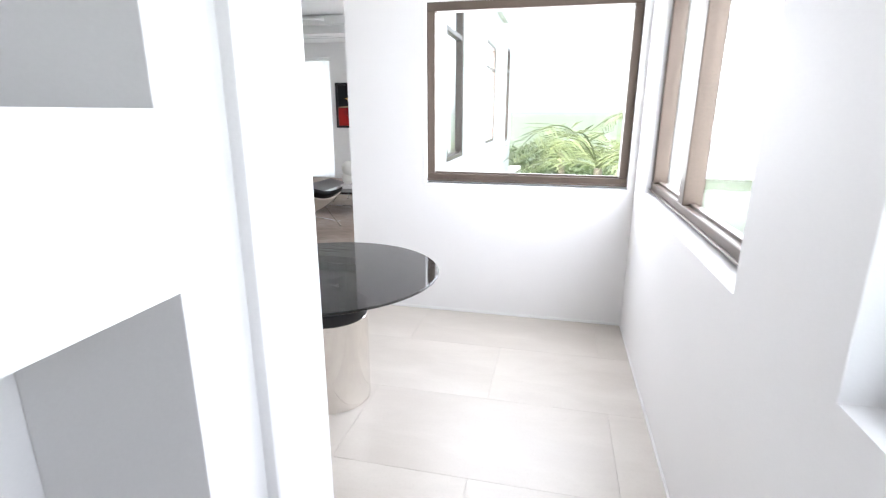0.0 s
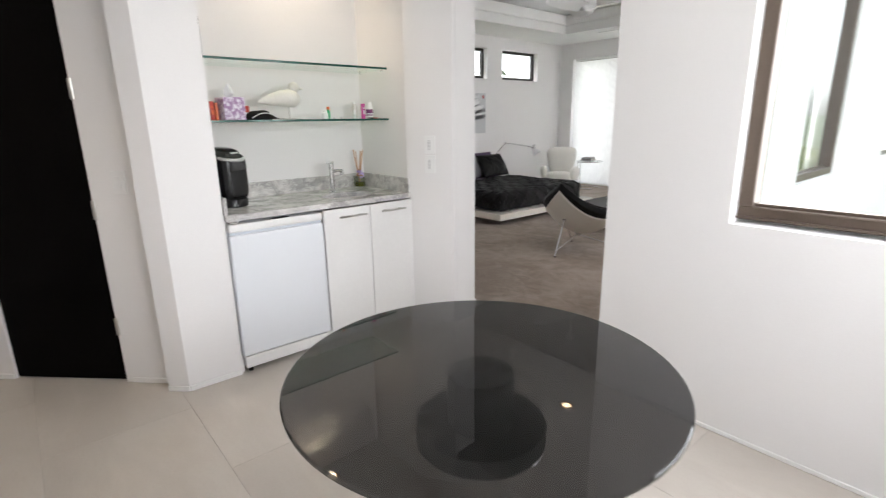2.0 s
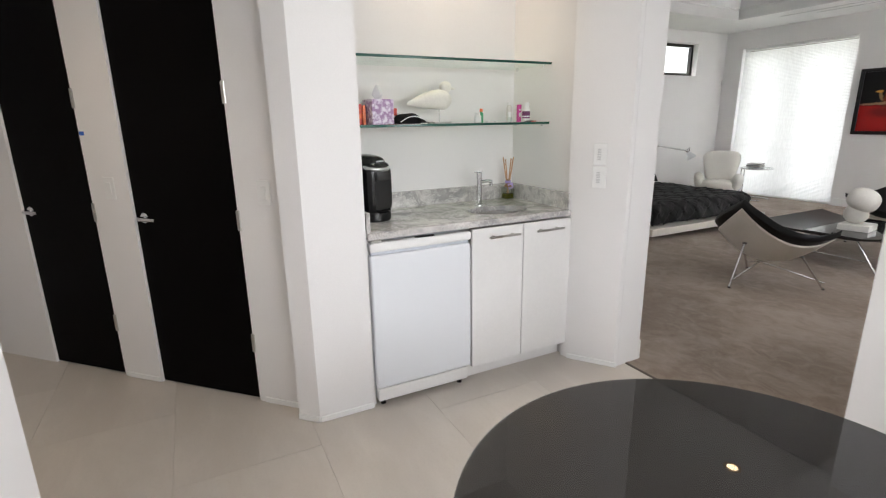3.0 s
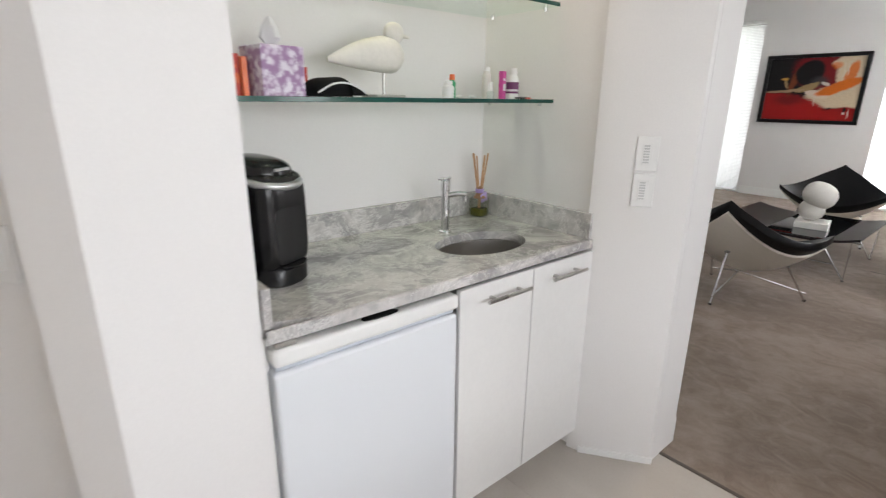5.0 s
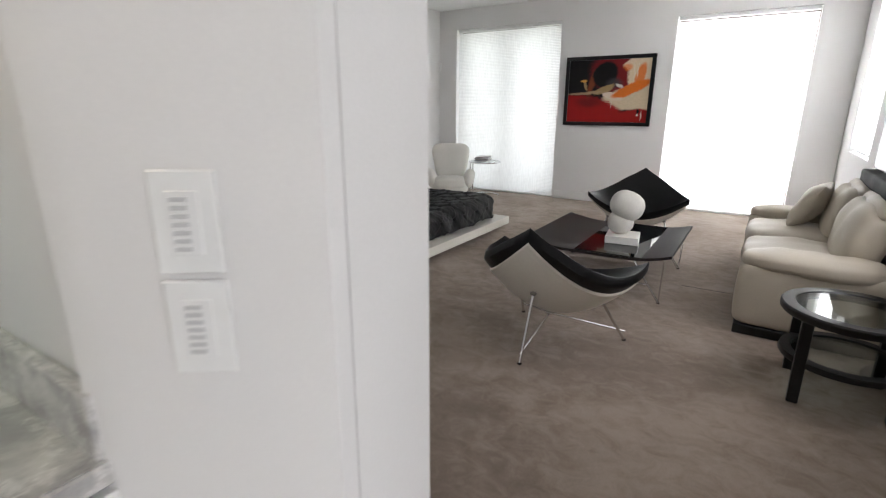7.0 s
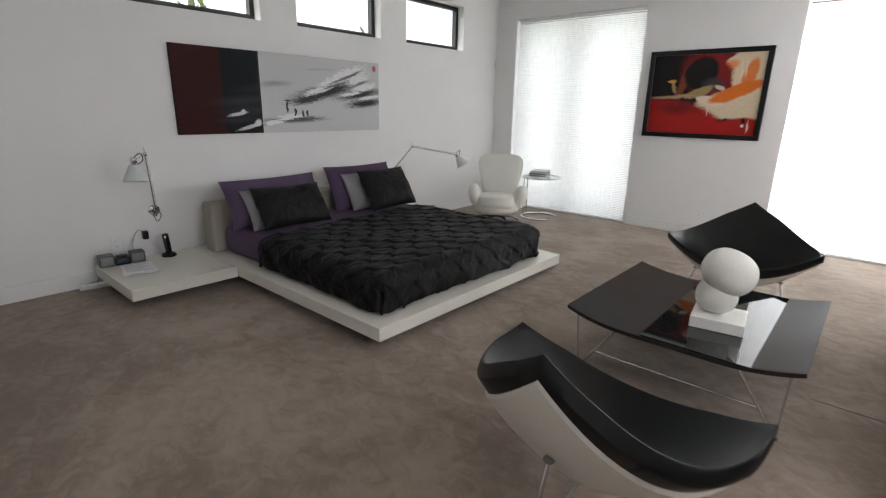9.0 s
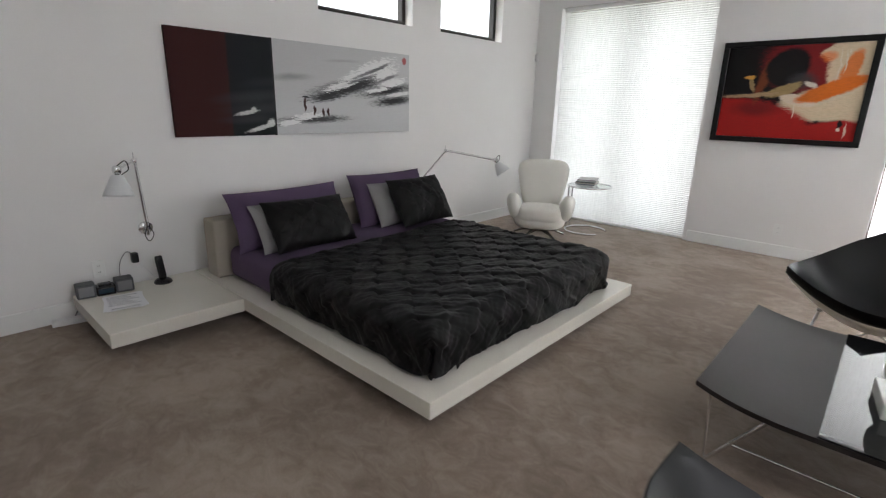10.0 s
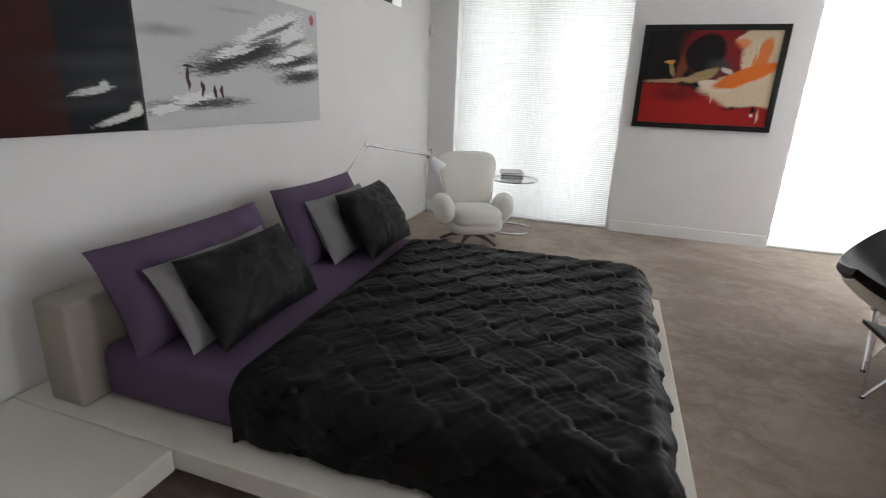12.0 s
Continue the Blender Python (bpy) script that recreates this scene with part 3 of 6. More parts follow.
# ---- doors of the hall ----
def hall_door(name, along, width, label):
    """A flush black door in the slanting wall, with its lever and hinges; local x runs along the wall."""
    r = 1 / math.sqrt(2)
    d = tagged(thing(name, label, "door", (-5.1 + along * r, 0.409 + along * r, 0), 45), kind="structure")
    part("door_leaf", box(0.004, 0.012, 0.008, width - 0.004, 0.055, 2.40, 0.002, 1), BLACKDOOR, d)
    bm = box(-0.004, -0.002, 2.40, width + 0.004, 0.012, 2.42, 0.001, 1)
    part("stop", bm, TRIM, d)
    lever = part("door_handle", lathe([(0.0005, 0), (0.027, 0), (0.027, 0.010), (0.012, 0.012), (0.010, 0.045), (0.0005, 0.045)], 20), CHROME, d, "chrome lever handle on a round rose")
    lever.matrix_basis = pose(0.07, 0.012, 0.955, 90, 0, 0)
    bar = part("lever", tube(arc([(0.0, 0.0, 0.045), (0.012, 0.0, 0.052), (0.05, 0.0, 0.052), (0.115, 0.0, 0.050)], 4), 0.009), CHROME, lever)
    for z in (0.33, 0.97, 1.56):
        part("hinge", box(width - 0.010, -0.004, z - 0.05, width + 0.012, 0.008, z + 0.05, 0.003, 1), NICKEL, d)
    return d


hall_door("door_1", 1.768, 0.667, "closed flush black door with a chrome lever")
hall_door("door_2", 0.92, 0.572, "closed flush black door with a chrome lever, farther down the hall")


# ---- downlights ----
def downlight(x, y, z):
    d = thing("downlight", "small round recessed ceiling downlight with a warm glow; the hall's is added fill", "downlight", (x, y, z), 0, "downlights")
    part("trim_ring", lathe([(0.030, -0.004), (0.046, -0.004), (0.048, 0.0), (0.030, 0.0)], 28, caps=False), BRASS, d)
    n = Nodes("downlight_lens")
    n.set(Base_Color=(1, 0.8, 0.55), Emission_Color=(1.0, 0.72, 0.42), Emission_Strength=9.0)
    lens = lathe([(0.0005, -0.0025), (0.028, -0.0025), (0.030, -0.001)], 24, caps=False)
    part("lens", lens, n.material, d)
    d.scale = (1.5, 1.5, 1.0)


# the hall fitting only houses the added fill lamp
for lx, ly, lz in DOWNLIGHTS_AND_HALL_FILL:
    downlight(lx, ly, lz)

# ---- the nook: table, bar, hall ----
def round_table(x, y):
    t = thing("round_table", "round smoked glass table on a polished steel drum", "table", (x, y, 0))
    part("drum", lathe([(0.190, 0.0), (0.196, 0.004), (0.196, 0.464), (0.192, 0.468), (0.0005, 0.468)], 72), plain("polished_steel", (0.74, 0.71, 0.67), 0.10, 1.0, grain=14, vary=0.03, bump=0.0), t, "mirror-polished steel drum")
    part("cap", lathe([(0.0005, 0.469), (0.194, 0.469), (0.194, 0.517), (0.191, 0.520), (0.0005, 0.520)], 64), BLACKWOOD, t, "matt black cap of the drum")
    part("neck", lathe([(0.098, 0.521), (0.098, 0.676), (0.0005, 0.676)], 48), BLACKWOOD, t, "black cylindrical neck")
    part("tabletop", lathe([(0.0005, 0.677), (0.553, 0.677), (0.558, 0.680), (0.558, 0.686), (0.553, 0.689), (0.0005, 0.689)], 128), SMOKED, t, "smoked glass disc with a polished edge")
    return t


round_table(-1.255, 2.790)

BAR_FRONT, BAR_BACK, BAR_LEFT, BAR_RIGHT, BAR_TOP = -3.015, -3.62, 2.652, 3.878, 0.915


def worktop():
    """A marble slab with an oval cut-out for the sink, and its upstands."""
    w = thing("worktop", "grey veined marble worktop with an upstand and a sink cut-out", "worktop", (0, 0, 0))
    cx, cy, rx, ry, n = -3.235, 3.515, 0.130, 0.185, 64
    bm = bmesh.new()
    rings = []
    for z in (BAR_TOP - 0.032, BAR_TOP):
        inner, outer = [], []
        for k in range(n):
            a = 2 * math.pi * k / n
            c, s = math.cos(a), math.sin(a)
            inner.append(bm.verts.new((cx + rx * c, cy + ry * s, z)))
            reach = min((BAR_FRONT - cx) / c if c > 1e-6 else 9, (BAR_BACK - cx) / c if c < -1e-6 else 9, (BAR_RIGHT - cy) / s if s > 1e-6 else 9, (BAR_LEFT - cy) / s if s < -1e-6 else 9)
            outer.append(bm.verts.new((cx + reach * c, cy + reach * s, z)))
        corners = {}
        rings.append((inner, outer))
    for level, (inner, outer) in enumerate(rings):
        for k in range(n):
            q = (inner[k], inner[(k + 1) % n], outer[(k + 1) % n], outer[k])
            bm.faces.new(q if level == 0 else q[::-1])
    for a, b in ((rings[0][0], rings[1][0]), (rings[1][1], rings[0][1])):
        for k in range(n):
            bm.faces.new((a[k], b[k], b[(k + 1) % n], a[(k + 1) % n]))
    bmesh.ops.recalc_face_normals(bm, faces=bm.faces[:])
    # square the four corners off
    for v in bm.verts:
        for X in (BAR_FRONT, BAR_BACK):
            for Y in (BAR_LEFT, BAR_RIGHT):
                if abs(v.co.x - X) + abs(v.co.y - Y) < 0.045:
                    v.co.x, v.co.y = X, Y
    part("slab", bm, MARBLE, w)
    part("front_edge", box(BAR_FRONT - 0.002, BAR_LEFT, BAR_TOP - 0.034, BAR_FRONT + 0.006, BAR_RIGHT, BAR_TOP - 0.001, 0.003, 1), MARBLE, w)
    part("upstand", box(BAR_BACK + 0.002, BAR_LEFT, BAR_TOP, BAR_BACK + 0.022, BAR_RIGHT, BAR_TOP + 0.095, 0.002, 1), MARBLE, w)
    part("upstand", box(BAR_BACK + 0.022, BAR_RIGHT - 0.022, BAR_TOP, BAR_FRONT - 0.004, BAR_RIGHT, BAR_TOP + 0.095, 0.002, 1), MARBLE, w)
    part("upstand", box(BAR_BACK + 0.022, BAR_LEFT, BAR_TOP, BAR_FRONT - 0.004, BAR_LEFT + 0.020, BAR_TOP + 0.095, 0.002, 1), MARBLE, w)
    return w


worktop()


def sink():
    s = thing("sink", "oval undermounted brushed steel sink", "sink", (-3.235, 3.515, BAR_TOP - 0.033))
    rows = []
    for f, z in ((1.03, 0.0), (1.0, -0.002), (0.98, -0.03), (0.94, -0.11), (0.78, -0.16), (0.40, -0.176), (0.12, -0.178)):
        rows.append([(0.130 * f * math.cos(2 * math.pi * k / 56), 0.185 * f * math.sin(2 * math.pi * k / 56), z) for k in range(56)])
    part("bowl", surface(rows, close_v=True), STEEL, s)
    part("drain", lathe([(0.0005, -0.179), (0.030, -0.179), (0.032, -0.176), (0.024, -0.175), (0.020, -0.177), (0.0005, -0.177)], 28), CHROME, s, "chrome drain")


sink()


def tap():
    t = thing("tap", "slim chrome single-lever bar tap behind the sink", "tap", (-3.425, 3.505, BAR_TOP), 38)
    part("body", lathe([(0.024, 0.0), (0.024, 0.006), (0.0165, 0.010), (0.0155, 0.16), (0.0175, 0.163), (0.0175, 0.198), (0.014, 0.202), (0.0005, 0.202)], 28), CHROME, t)
    part("spout", tube(arc([(0.01, 0, 0.142), (0.045, 0.003, 0.150), (0.080, 0.006, 0.148)], 5), 0.0105, 14), CHROME, t)
    part("aerator", lathe([(0.0005, 0.120), (0.010, 0.120), (0.0105, 0.140), (0.0005, 0.140)], 18, (0.074, 0.006, 0.002)), CHROME, t)
    part("lever", box(-0.008, -0.008, 0.200, 0.042, 0.008, 0.209, 0.003, 2, turn=pose(0, 0, 0, 0, -6, 20)), CHROME, t)


tap()


def fridge():
    f = thing("under_counter_fridge", "white under-counter fridge with a textured door", "fridge", (0, 0, 0))
    part("body", box(-3.56, 2.665, 0.03, -3.062, 3.185, 0.865, 0.006, 1), FRIDGE, f)
    part("door", box(-3.058, 2.660, 0.105, -3.008, 3.206, 0.805, 0.009, 3), FRIDGE, f)
    part("top_rail", box(-3.058, 2.660, 0.822, -3.002, 3.206, 0.866, 0.010, 3), PLASTIC_W, f, "rounded white handle rail")
    part("grip", box(-3.050, 2.668, 0.806, -3.020, 3.198, 0.821, 0.003, 1), plain("pale_grey_plastic", (0.62, 0.66, 0.72), 0.5), f, "recessed pale grey grip")
    part("kickplate", box(-3.050, 2.668, 0.030, -3.012, 3.186, 0.098, 0.004, 1), PLASTIC_W, f)
    for y in (2.70, 3.15):
        part("foot", lathe([(0.014, 0), (0.014, 0.012), (0.008, 0.014), (0.008, 0.034)], 14, (-3.045, y, 0)), PLASTIC_B, f)
    part("latch_slot", soft(0.03, 0.11, 0.006, 3, 6, place=pose(-3.024, 2.95, 0.868)), PLASTIC_B, f, "black oval latch recess")
    part("hinge_cover", box(-3.046, 2.668, 0.868, -3.008, 2.72, 0.880, 0.003, 1), NICKEL, f)


fridge()


def bar_handle(y0, y1, z, parent):
    h = part("handle", tube([(-2.975, y0, z), (-2.975, y1, z)], 0.0065, 14), NICKEL, parent, "brushed nickel bar handle")
    for y in (y0 + 0.035, y1 - 0.035):
        part("handle_post", tube([(-3.006, y, z), (-2.975, y, z)], 0.0055, 10), NICKEL, h)


def cabinet():
    c = thing("bar_cabinet", "white flush two-door cabinet with bar handles", "cabinet", (0, 0, 0))
    part("body", box(-3.58, 3.212, 0.09, -3.028, 3.872, 0.690, 0.002, 1), CABINET, c)
    for y0, y1, h0, h1 in ((3.213, 3.536, 3.308, 3.500), (3.540, 3.872, 3.618, 3.802)):
        d = part("door", box(-3.026, y0, 0.092, -3.006, y1, 0.872, 0.002, 1), CABINET, c)
        bar_handle(h0 - 0.006, h1 - 0.006, 0.824, d)
    part("plinth", box(-3.10, 3.197, 0.0, -3.075, 3.872, 0.088, 0.002, 1), CABINET, c)


cabinet()
structure("trim_bar_filler", box(-3.55, 2.652, 0.0, -3.05, 2.664, 0.88), TRIM)


def glass_shelf(z, label):
    s = thing("glass_shelf", label, "shelf", (0, 0, 0), 0, "bar shelves")
    part("pane", box(BAR_BACK + 0.004, BAR_LEFT + 0.002, z - 0.012, -3.246, BAR_RIGHT - 0.002, z, 0.0015, 1), SHELFGLASS, s)
    part("edge", box(-3.2455, BAR_LEFT + 0.002, z - 0.0125, -3.2425, BAR_RIGHT - 0.002, z + 0.0005, 0.001, 1), GLASSEDGE, s, "dark green polished glass edge")
    for y in (BAR_LEFT + 0.01, BAR_RIGHT - 0.012):
        for x in (-3.30, -3.57):
            part("bracket", lathe([(0.0005, -0.024), (0.006, -0.024), (0.007, -0.012), (0.0005, -0.012)], 12, (x, y, z)), CHROME, s)


glass_shelf(1.405, "clear glass shelf with a dark green edge, full of small things")
glass_shelf(1.735, "clear glass shelf with a dark green edge, nearly empty")
SHELF = 1.4056


def coffee_maker():
    c = thing("coffee_maker", "black and silver single-cup coffee maker on the worktop", "coffee maker", (-3.350, 2.785, BAR_TOP + 0.001), 25)
    c.scale = (1.03, 1.03, 1.03)
    rows = []
    for z, wx, wy, off in ((0.0, 0.098, 0.074, 0.008), (0.006, 0.103, 0.079, 0.008), (0.045, 0.103, 0.079, 0.008), (0.052, 0.098, 0.075, 0.007)):
        rows.append([(off + wx * math.copysign(abs(math.cos(a)) ** 0.75, math.cos(a)), wy * math.copysign(abs(math.sin(a)) ** 0.75, math.sin(a)), z) for a in np.linspace(0, 2 * math.pi, 48, endpoint=False)])
    bm = surface(rows, close_v=True)
    bm.faces.new([v for v in bm.verts if abs(v.co.z - 0.052) < 1e-6])
    part("base", bm, PLASTIC_B, c)
    part("tower", soft(0.200, 0.158, 0.262, 6, 14, place=pose(0.002, 0, 0.165)), PLASTIC_B, c)
    part("front_plate", soft(0.014, 0.110, 0.150, 7, 8, place=pose(0.096, 0, 0.135)), plain("matt_black", (0.006, 0.006, 0.006), 0.6), c)
    part("lid", soft(0.185, 0.140, 0.085, 2.8, 14, place=pose(-0.006, 0, 0.288, 0, 5, 0)), plain("gloss_black", (0.006, 0.006, 0.007), 0.12, vary=0.05, bump=0.0), c, "gloss black domed lid")
    bm = tube(arc([(-0.08, 0.070, 0.272), (0.0, 0.077, 0.276), (0.075, 0.066, 0.268), (0.103, 0.030, 0.262), (0.107, 0.0, 0.261), (0.103, -0.030, 0.262), (0.075, -0.066, 0.268), (0.0, -0.077, 0.276), (-0.08, -0.070, 0.272)], 6), 0.010, 10)
    part("silver_band", bm, plain("silver_plastic", (0.55, 0.55, 0.56), 0.28, 0.8), c, "silver trim band")
    part("reservoir", soft(0.150, 0.050, 0.250, 10, 8, place=pose(-0.03, -0.098, 0.145)), glass("tinted_tank", (0.22, 0.23, 0.25)), c, "tinted water tank")
    part("tank_lid", soft(0.155, 0.054, 0.020, 6, 6, place=pose(-0.03, -0.098, 0.279)), plain("silver_plastic", (0.55, 0.55, 0.56), 0.28, 0.8), c)
    part("drip_tray", lathe([(0.0005, 0.053), (0.052, 0.053), (0.055, 0.057), (0.048, 0.059), (0.0005, 0.057)], 32, (0.072, 0, 0)), PLASTIC_B, c)
    part("badge", box(0.082, -0.026, 0.296, 0.086, 0.026, 0.304, 0.001, 1), plain("silver_plastic", (0.55, 0.55, 0.56), 0.28, 0.8), c)
    bm = tube(arc([(-0.12, -0.03, 0.02), (-0.17, 0.02, 0.006), (-0.18, 0.08, 0.006), (-0.21, 0.10, 0.04)], 5), 0.003, 8)
    part("cord", bm, PLASTIC_B, c)


coffee_maker()


def reed_diffuser():
    d = thing("reed_diffuser", "square glass reed diffuser with wooden sticks and a lilac tag", "diffuser", (-3.535, 3.79, BAR_TOP + 0.001), 8)
    part("bottle", soft(0.066, 0.066, 0.085, 9, 8, place=pose(0, 0, 0.0425)), glass("bottle_glass", (0.82, 0.84, 0.78)), d)
    part("oil", soft(0.056, 0.056, 0.034, 8, 6, place=pose(0, 0, 0.022)), plain("green_oil", (0.10, 0.10, 0.012), 0.2), d, "olive green oil with moss")
    part("bottle_neck", lathe([(0.028, 0.082), (0.016, 0.098), (0.014, 0.125), (0.016, 0.128)], 24, caps=False), plain("brown_neck", (0.30, 0.16, 0.08), 0.4), d)
    part("ribbon", lathe([(0.0165, 0.104), (0.019, 0.108), (0.019, 0.118), (0.0165, 0.122)], 20, caps=False), plain("lilac_ribbon", (0.36, 0.27, 0.55), 0.6), d)
    part("tag", box(0.018, 0.006, 0.062, 0.0195, 0.050, 0.100, 0.0005, 1, turn=pose(0, 0, 0, 14, 0, 0)), plain("lilac_paper", (0.50, 0.40, 0.72), 0.7), d, "lilac paper tag")
    random.seed(4)
    for k in range(8):
        a, lean = (random.uniform(0.6, 1.3) if k < 5 else random.uniform(3.6, 4.6)), random.uniform(0.06, 0.17)
        part("reed", tube([(-0.006 * math.cos(a), -0.006 * math.sin(a), 0.012), (0.25 * lean * math.cos(a), 0.25 * lean * math.sin(a), random.uniform(0.255, 0.275))], 0.0034, 6), plain("rattan", (0.52, 0.31, 0.17), 0.8, vary=0.15), d)


reed_diffuser()


def tissue_box():
    t = thing("tissue_box", "lilac flower-patterned cube tissue box with a tissue", "tissue box", (-3.42, 2.88, SHELF), 6)
    n = Nodes("lilac_print")
    p = n.coords()
    petals = n.add("ShaderNodeTexVoronoi", Vector=p, Scale=48.0)
    colour = n.mix(n.ramp(petals, 0.15, 0.55), (0.66, 0.56, 0.70), (0.36, 0.22, 0.40))
    colour = n.mix(n.ramp(n.noise(p, 34.0), 0.45, 0.62), colour, (0.78, 0.74, 0.82))
    part("carton", box(-0.06, -0.062, 0, 0.06, 0.062, 0.128, 0.002, 1), n.set(Base_Color=colour, Roughness=0.6), t)
    rows = [[(r * math.cos(a) * (1 + 0.5 * math.sin(3 * a + k)) * 0.7, r * math.sin(a), 0.127 + z) for a in np.linspace(0, 2 * math.pi, 20, endpoint=False)] for k, (r, z) in enumerate(((0.012, 0.0), (0.030, 0.022), (0.022, 0.050), (0.007, 0.074)))]
    part("tissue", surface(rows, close_v=True), PAPER, t, "white paper tissue")


tissue_box()


def bird_sculpture():
    """A smooth carved bird on a steel rod and a plate."""
    b = thing("bird_sculpture", "smooth white carved shore bird on a steel rod", "sculpture", (-3.43, 3.245, SHELF), 0)
    rows = []
    for s in np.linspace(0, 1, 30):
        y = -0.195 + 0.275 * s
        r = 0.053 * math.sin(math.pi * min(1, s * 0.60 + 0.02) if s < 0.8 else math.pi * (0.5 + (s - 0.8) * 2.3)) ** 0.9 + 0.002 if s < 0.99 else 0.003
        rise = 0.105 + 0.02 * s + 0.012 * math.sin(3 * s)
        rows.append([(r * 0.72 * math.cos(a), y, rise + r * math.sin(a)) for a in np.linspace(0, 2 * math.pi, 20, endpoint=False)])
    bm = surface(rows, close_v=True)
    soft(0.052, 0.068, 0.064, 2.2, 8, place=pose(0, 0.040, 0.196), bm=bm)
    soft(0.014, 0.050, 0.013, 2.0, 6, place=pose(0, 0.078, 0.190, -8), bm=bm)
    part("carved_bird", bm, PLASTER, b)
    part("rod", tube([(0, 0.0, 0.008), (0, 0.0, 0.095)], 0.004, 10), NICKEL, b)
    part("plate", box(-0.045, -0.055, 0, 0.045, 0.055, 0.009, 0.002, 1), NICKEL, b, "small brushed metal base plate")


bird_sculpture()


def sun_cap():
    """A soft cap lying flat: a low crown, a curved peak and its piping."""
    v = thing("visor_cap", "black cloth visor cap with pale piping on the shelf", "cap", (-3.42, 3.055, SHELF + 0.001), 0)
    cloth = plain("black_cap_cloth", (0.006, 0.006, 0.007), 0.85, Specular_IOR_Level=0.2)
    crown = soft(0.125, 0.155, 0.105, 2.4, 14, 0.008, 14, pose(-0.01, -0.012, 0.004))
    for w in crown.verts:
        w.co.z = max(w.co.z, 0.0)
    part("crown", crown, cloth, v)
    rows = []
    for s in np.linspace(0, 1, 10):
        rows.append([(0.070 * math.cos(a) * (1 - 0.25 * s), 0.035 + 0.085 * s * math.sin(a + 0.02), 0.046 * (1 - s) * math.sin(a) + 0.004) for a in np.linspace(0.05, 3.09, 22)])
    part("peak", surface(rows), cloth, v)
    part("piping", tube(arc([(0.050, -0.070, 0.010), (0.054, -0.025, 0.034), (0.054, 0.020, 0.038), (0.058, 0.060, 0.024), (0.052, 0.085, 0.010)], 6), 0.0028, 8), PAPER, v, "pale piping")


sun_cap()


def bottle(name, label, x, y, r, h, body, cap, cap_h, band=None):
    b = thing(name, label, "bottle", (x, y, SHELF), 0, "shelf bottles")
    part("bottle_body", lathe([(r * 0.9, 0), (r, 0.003), (r, h * 0.82), (r * 0.65, h * 0.94), (r * 0.6, h)], 24), body, b)
    part("bottle_cap", lathe([(r * 0.72, h * 0.97), (r * 0.74, h * 0.98), (r * 0.70, h + cap_h), (0.0005, h + cap_h + 0.001)], 20), cap, b)
    if band is not None:
        part("printed_label", lathe([(r + 0.0006, h * 0.22), (r + 0.0006, h * 0.66)], 24, caps=False), band, b)
        part("label_stripe", lathe([(r + 0.001, h * 0.30), (r + 0.001, h * 0.38)], 24, caps=False), PAPER, b)


PINK = plain("pink_print", (0.62, 0.07, 0.33), 0.5)
GREEN = plain("green_plastic", (0.05, 0.36, 0.16), 0.4)
ORANGE = plain("orange_plastic", (0.78, 0.16, 0.04), 0.4)
RED = plain("red_print", (0.55, 0.06, 0.04), 0.55)
PLUM = plain("plum_print", (0.16, 0.03, 0.13), 0.5)
bottle("pill_bottle", "small white bottle beside a green tube", -3.355, 3.452, 0.020, 0.046, PLASTIC_W, PLASTIC_W, 0.010)
bottle("lip_balm", "small green tube with an orange cap", -3.375, 3.487, 0.013, 0.062, GREEN, ORANGE, 0.016)
bottle("nail_bottle", "small clear bottle with a white cap", -3.41, 3.708, 0.013, 0.030, plain("clear_liquid", (0.62, 0.66, 0.62), 0.15), PLASTIC_W, 0.030)
bottle("lotion_bottle", "tall pale translucent lotion bottle", -3.47, 3.745, 0.017, 0.105, plain("pale_plastic", (0.66, 0.64, 0.60), 0.4), PLASTIC_W, 0.012)
bottle("vitamin_bottle", "white bottle with a plum and white label", -3.41, 3.828, 0.024, 0.095, PLASTIC_W, PLASTIC_W, 0.018, PLUM)


def carton(name, label, x, y, sx, sy, sz, material, turn=0, stripe=None):
    c = thing(name, label, "carton", (x, y, SHELF), turn, "shelf cartons")
    part("card", box(-sx / 2, -sy / 2, 0, sx / 2, sy / 2, sz, 0.001, 1), material, c)
    if stripe is not None:
        part("printed_stripe", box(sx / 2, -sy * 0.36, sz * 0.30, sx / 2 + 0.0008, sy * 0.36, sz * 0.55), stripe, c)
        part("printed_stripe", box(sx / 2, -sy * 0.36, sz * 0.66, sx / 2 + 0.0008, sy * 0.20, sz * 0.74), stripe, c)


carton("pink_carton", "slim pink and white carton", -3.42, 3.782, 0.020, 0.022, 0.102, PINK, 10, PAPER)
carton("red_carton", "slim red carton beside the tissue box", -3.46, 2.775, 0.090, 0.022, 0.105, RED, 4, ORANGE)
carton("orange_carton", "slim orange carton beside the tissue box", -3.43, 2.80, 0.060, 0.014, 0.098, ORANGE, -6)
carton("dark_red_carton", "small dark red carton behind the tissue box", -3.52, 2.985, 0.030, 0.070, 0.085, RED, 0, PAPER)
for k, (x, y) in enumerate(((-3.40, 3.545), (-3.44, 3.575), (-3.38, 3.59))):
    p = thing("pebble_dish", "tiny white dish on the glass shelf", "dish", (x, y, SHELF), 30 * k, "tiny dishes")
    part("dish_body", lathe([(0.006, 0), (0.012, 0.004), (0.013, 0.010), (0.009, 0.011), (0.0005, 0.006)], 18), PLASTIC_W, p)
t = thing("hair_clip", "flat black and red hair clips", "hair clip", (-3.33, 3.80, SHELF), 20)
part("clip_bar", soft(0.035, 0.11, 0.008, 3, 6, 0.002, 40, pose(0, 0, 0.0045)), PLASTIC_B, t)
